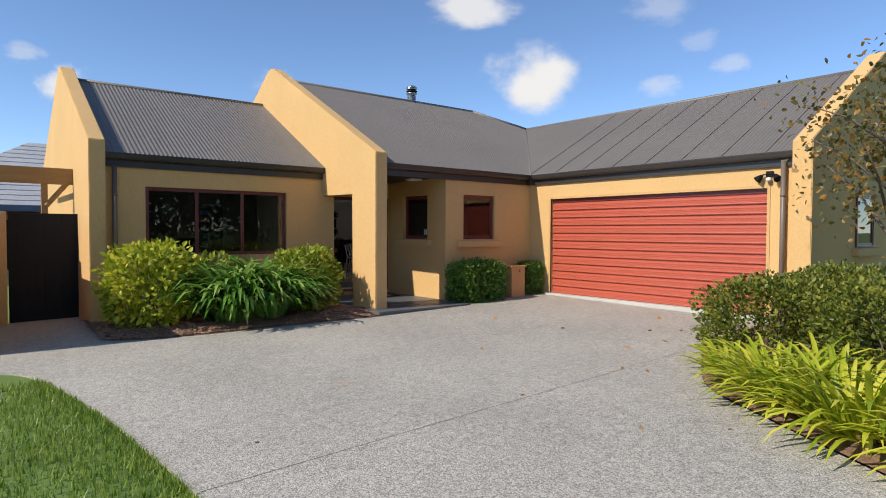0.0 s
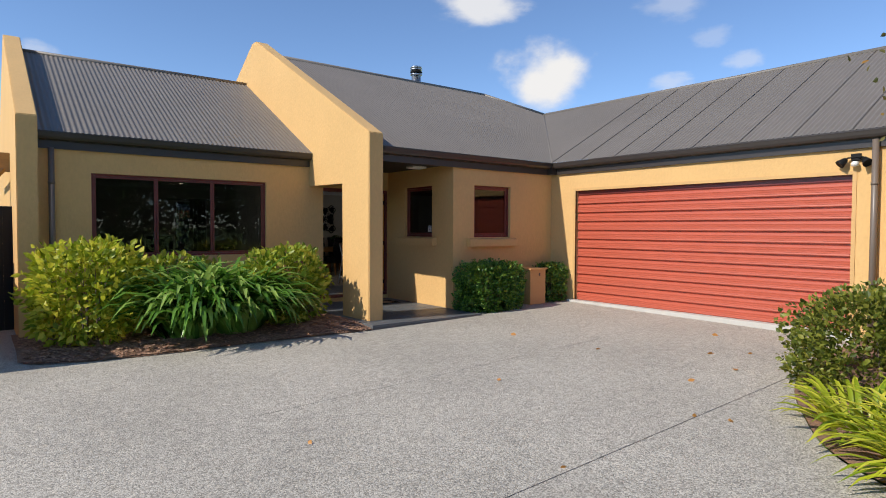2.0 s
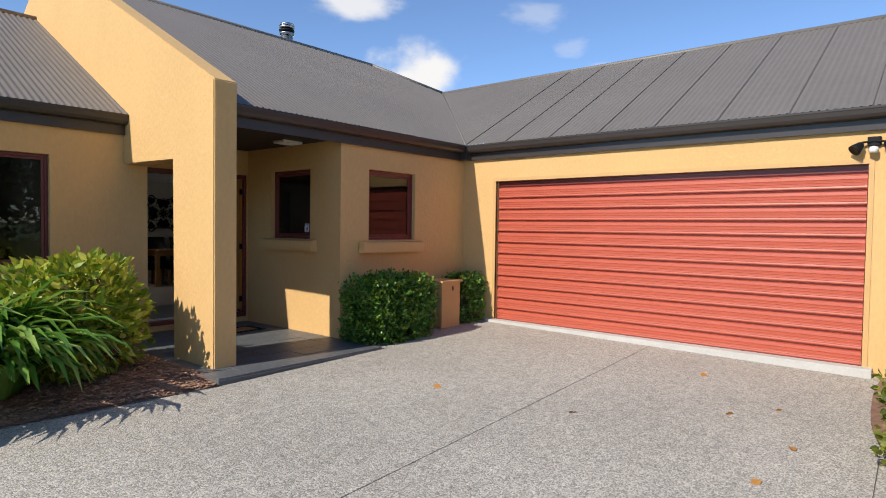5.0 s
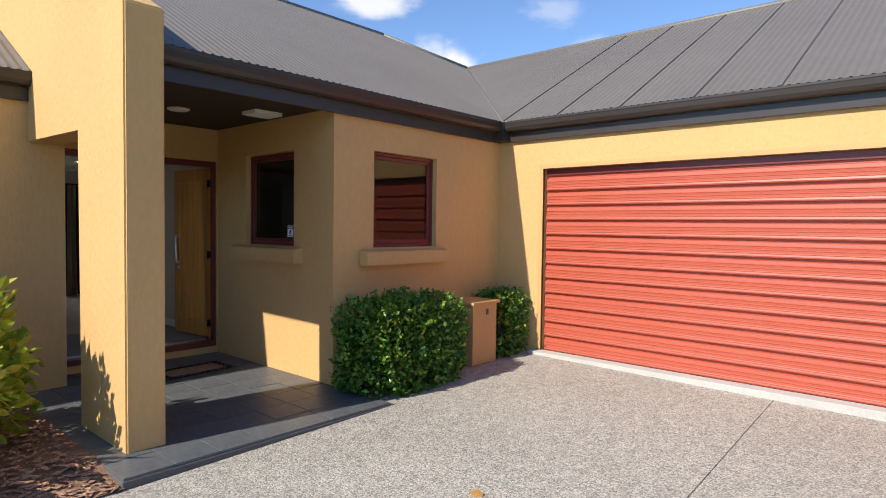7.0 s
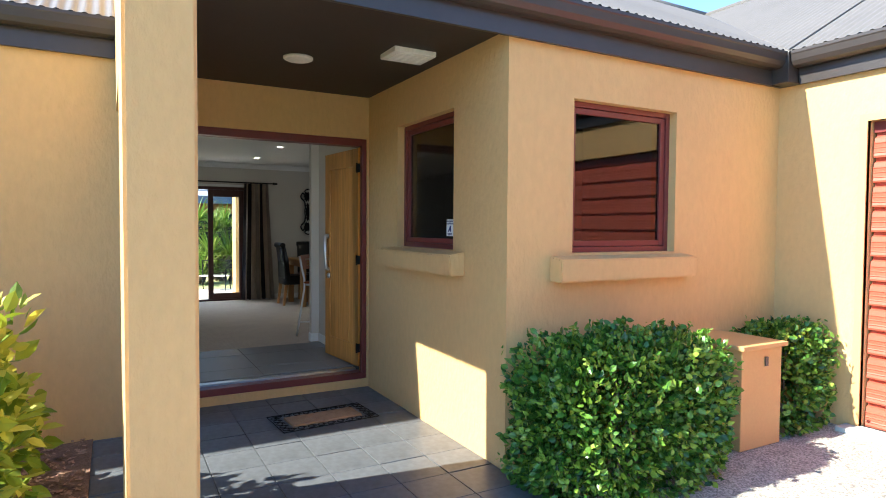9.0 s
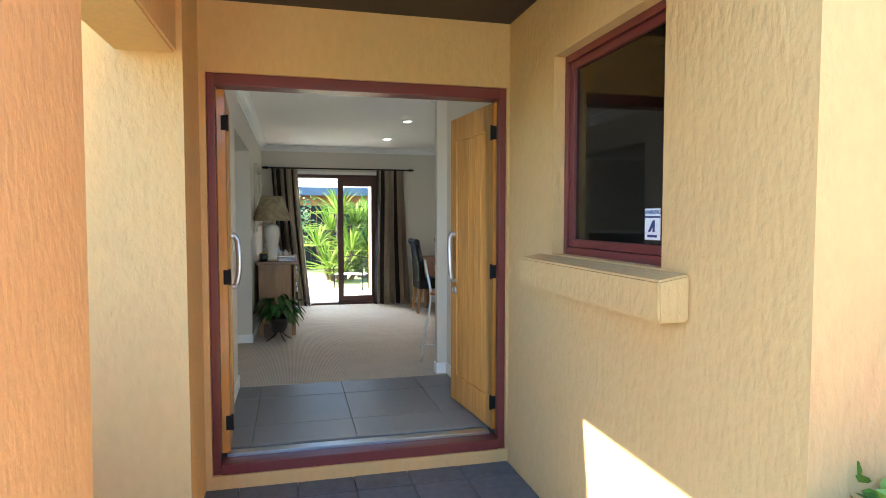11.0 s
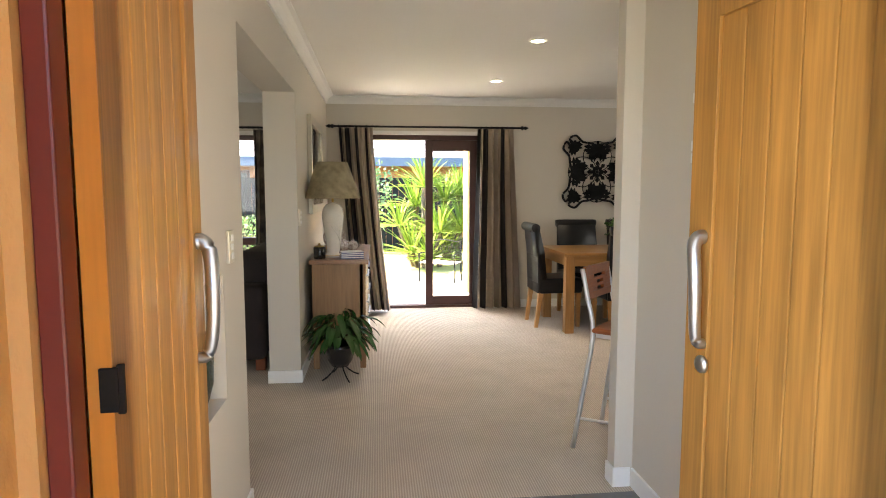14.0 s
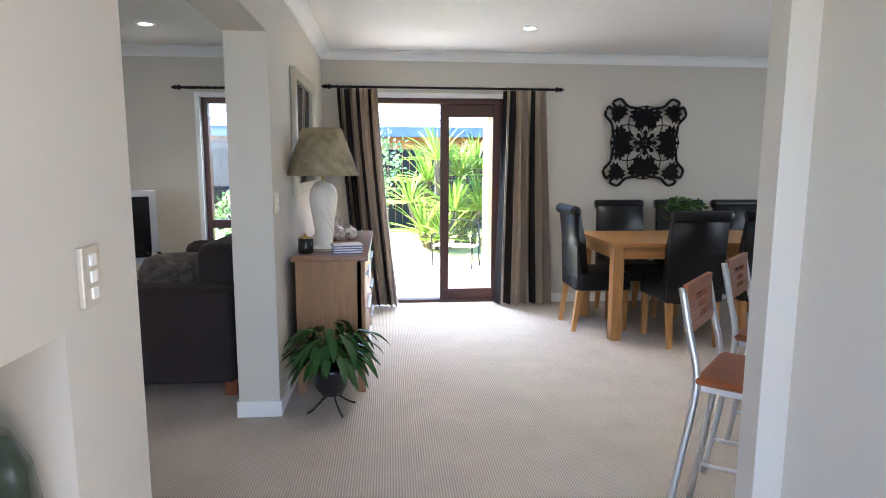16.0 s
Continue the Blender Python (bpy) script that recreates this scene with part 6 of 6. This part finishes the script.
# ---- lounge ----
SUEDE = material("dark_brown_suede", (0.022, 0.015, 0.014), 0.95, vary=0.25, scale=5, grain=100, bump=0.1)
sf = thing("sofa", pose(-0.910, 3.480, 0), "dark brown suede sofa with rounded arms", "sofa")
bm = bmesh.new()
rounded(bm, -0.15, 0.62, 0.0, 0.24, 0.09, 0.66, 0.06)
part("arm", bm, SUEDE, sf, smooth=True)
bm = bmesh.new()
rounded(bm, -0.15, 0.62, 1.55, 1.80, 0.09, 0.72, 0.09)
part("arm", bm, SUEDE, sf, smooth=True)
bm = bmesh.new()
rounded(bm, 0.36, 0.66, 0.2, 1.6, 0.09, 0.88, 0.09)
part("backrest", bm, SUEDE, sf, smooth=True)
bm = bmesh.new()
rounded(bm, -0.13, 0.4, 0.24, 1.55, 0.09, 0.44, 0.05)
part("seat", bm, SUEDE, sf, smooth=True)
for y in (0.1, 1.7):
    for x in (-0.1, 0.57):
        bx("foot", (x - 0.035, x + 0.035, y - 0.035, y + 0.035, 0, 0.09), material("red_brown_foot", (0.22, 0.06, 0.025), 0.4), sf, 0.004)
CUSH = material("spotted_cushion", (0.03, 0.022, 0.02), 0.8, vary=0.4, scale=30, grain=14, tint=(0.12, 0.10, 0.085))
for x, y, z, a in ((-0.74, 3.93, 0.60, 20), (-0.58, 4.35, 0.62, -15)):
    cu = thing("cushion", pose(x, y, z, 55, 0, a), "dark spotted scatter cushion leaning on the sofa", "cushion")
    bm = bmesh.new()
    made = bmesh.ops.create_uvsphere(bm, u_segments=24, v_segments=14, radius=1)["verts"]
    for vv in made:
        c = vv.co
        f_ = (abs(c.x) ** 4 + abs(c.y) ** 4 + 1e-6) ** 0.25 / (math.hypot(c.x, c.y) + 1e-6)
        vv.co = Vector((c.x / max(f_, 0.5) * 0.22, c.y / max(f_, 0.5) * 0.22, c.z * 0.085))
    part("cover", bm, CUSH, cu, smooth=True)
TVS = material("silver_plastic", (0.5, 0.51, 0.53), 0.35, vary=0.05)
un = thing("media_unit", pose(-2.450, 4.700, 0), "low black media unit in the lounge", "cabinet")
bx("top", (0, 1.75, 0, 0.45, 0.44, 0.48), BLACKGL, un, 0.004)
bx("side", (0, 0.03, 0, 0.45, 0, 0.44), BLACKGL, un, 0.003)
bx("side", (1.72, 1.75, 0, 0.45, 0, 0.44), BLACKGL, un, 0.003)
bx("shelf", (0.03, 1.72, 0.02, 0.45, 0.2, 0.225), BLACKGL, un, 0.003)
tv = thing("television", pose(-1.70, 4.9, 0.48, 0, 0, 35), "silver framed flat television on the media unit", "television")
bx("screen_frame", (-0.48, 0.48, -0.04, 0.05, 0.06, 0.66), TVS, tv, 0.008)
bx("screen", (-0.42, 0.42, -0.045, -0.041, 0.12, 0.61), BLACKGL, tv, 0)
bx("stand", (-0.18, 0.18, -0.1, 0.1, 0, 0.06), TVS, tv, 0.008)
ck = thing("candle_holder", pose(-1.22, 4.86, 0.48), "black and white checked candle holder", "candle holder")
for i in range(5):
    for j in range(8):
        a = j * math.pi / 4
        bm = bmesh.new()
        c0 = [(0.055 * math.cos(a + k * math.pi / 4), 0.055 * math.sin(a + k * math.pi / 4)) for k in (0, 1)]
        c1 = [(0.047 * math.cos(a + k * math.pi / 4), 0.047 * math.sin(a + k * math.pi / 4)) for k in (1, 0)]
        prism(bm, c0 + c1, "z", i * 0.038, i * 0.038 + 0.037)
        part("check", bm, BLACKGL if (i + j) % 2 else PORC, ck)

# ---- clouds ----
def cloud(name, m, w, h, seed, density, label):
    """A far patch of cumulus on the sky: soft noise fading out to its rim."""
    mt = bpy.data.materials.new(name)
    mt.use_nodes = True
    nt = mt.node_tree
    L = nt.links.new
    nt.nodes.remove(nt.nodes["Principled BSDF"])
    tc = nt.nodes.new("ShaderNodeTexCoord")
    nz = nt.nodes.new("ShaderNodeTexNoise")
    nz.inputs["Scale"].default_value = 3.4
    nz.inputs["Detail"].default_value = 7
    nz.inputs["Roughness"].default_value = 0.55
    mp = nt.nodes.new("ShaderNodeMapping")
    mp.inputs["Location"].default_value = (seed * 3.7, seed * 1.3, 0)
    L(tc.outputs["Generated"], mp.inputs[0])
    L(mp.outputs[0], nz.inputs[0])
    ln = nt.nodes.new("ShaderNodeVectorMath")
    ln.operation = "DISTANCE"
    ln.inputs[1].default_value = (0.5, 0.5, 0.5)
    fl_ = nt.nodes.new("ShaderNodeVectorMath")
    fl_.operation = "MULTIPLY"
    fl_.inputs[1].default_value = (1, 1, 0)
    ad = nt.nodes.new("ShaderNodeVectorMath")
    ad.operation = "ADD"
    ad.inputs[1].default_value = (0, 0, 0.5)
    L(tc.outputs["Generated"], fl_.inputs[0])
    L(fl_.outputs[0], ad.inputs[0])
    L(ad.outputs[0], ln.inputs[0])
    fall = nt.nodes.new("ShaderNodeMapRange")
    fall.inputs[1].default_value, fall.inputs[2].default_value = 0.08, 0.5
    fall.inputs[3].default_value, fall.inputs[4].default_value = 0.42, -0.42
    L(ln.outputs["Value"], fall.inputs[0])
    sm = nt.nodes.new("ShaderNodeMath")
    sm.operation = "ADD"
    L(nz.outputs[0], sm.inputs[0])
    L(fall.outputs[0], sm.inputs[1])
    al = nt.nodes.new("ShaderNodeMapRange")
    al.interpolation_type = "SMOOTHSTEP"
    al.inputs[1].default_value, al.inputs[2].default_value = 0.42, 0.92
    al.inputs[3].default_value, al.inputs[4].default_value = 0.0, density
    L(sm.outputs[0], al.inputs[0])
    em = nt.nodes.new("ShaderNodeEmission")
    em.inputs[0].default_value = (1.0, 0.985, 0.97, 1)
    em.inputs[1].default_value = 0.72
    tr = nt.nodes.new("ShaderNodeBsdfTransparent")
    mx = nt.nodes.new("ShaderNodeMixShader")
    L(al.outputs[0], mx.inputs[0])
    L(tr.outputs[0], mx.inputs[1])
    L(em.outputs[0], mx.inputs[2])
    L(mx.outputs[0], nt.nodes["Material Output"].inputs[0])
    bm = bmesh.new()
    vs = [bm.verts.new((x * w / 2, y * h / 2, 0)) for x, y in ((-1, -1), (1, -1), (1, 1), (-1, 1))]
    bm.faces.new(vs)
    ob = tagged(part(name, bm, mt), label, "cloud", kind="structure")
    ob.matrix_world = m
    ob.visible_shadow = False


def sky_place(az, el, dist=900):
    """A pose facing the house from a bearing east of north and a height, in degrees."""
    a, e = radians(az), radians(el)
    p = Vector((math.sin(a) * math.cos(e), math.cos(a) * math.cos(e), math.sin(e))) * dist
    return look(p, (0, 0, 0)) @ pose(0, 0, 0, 0, 180, 0)


for i, (az, el, w, h, dn) in enumerate(((47.6, 14.2, 215, 165, 1.0), (41.3, 20.2, 230, 110, 0.85), (6.3, 11.6, 95, 100, 0.9), (23.0, 13.3, 110, 70, 0.25), (58.5, 19.3, 160, 70, 0.3), (62, 16.5, 90, 50, 0.22), (58.5, 13.0, 110, 50, 0.4), (64.5, 14.4, 80, 55, 0.35), (3.8, 13.8, 70, 40, 0.35))):
    cloud("backdrop_cloud", sky_place(az, el), w, h, i + 1, dn, "white fair-weather cloud in the blue sky")
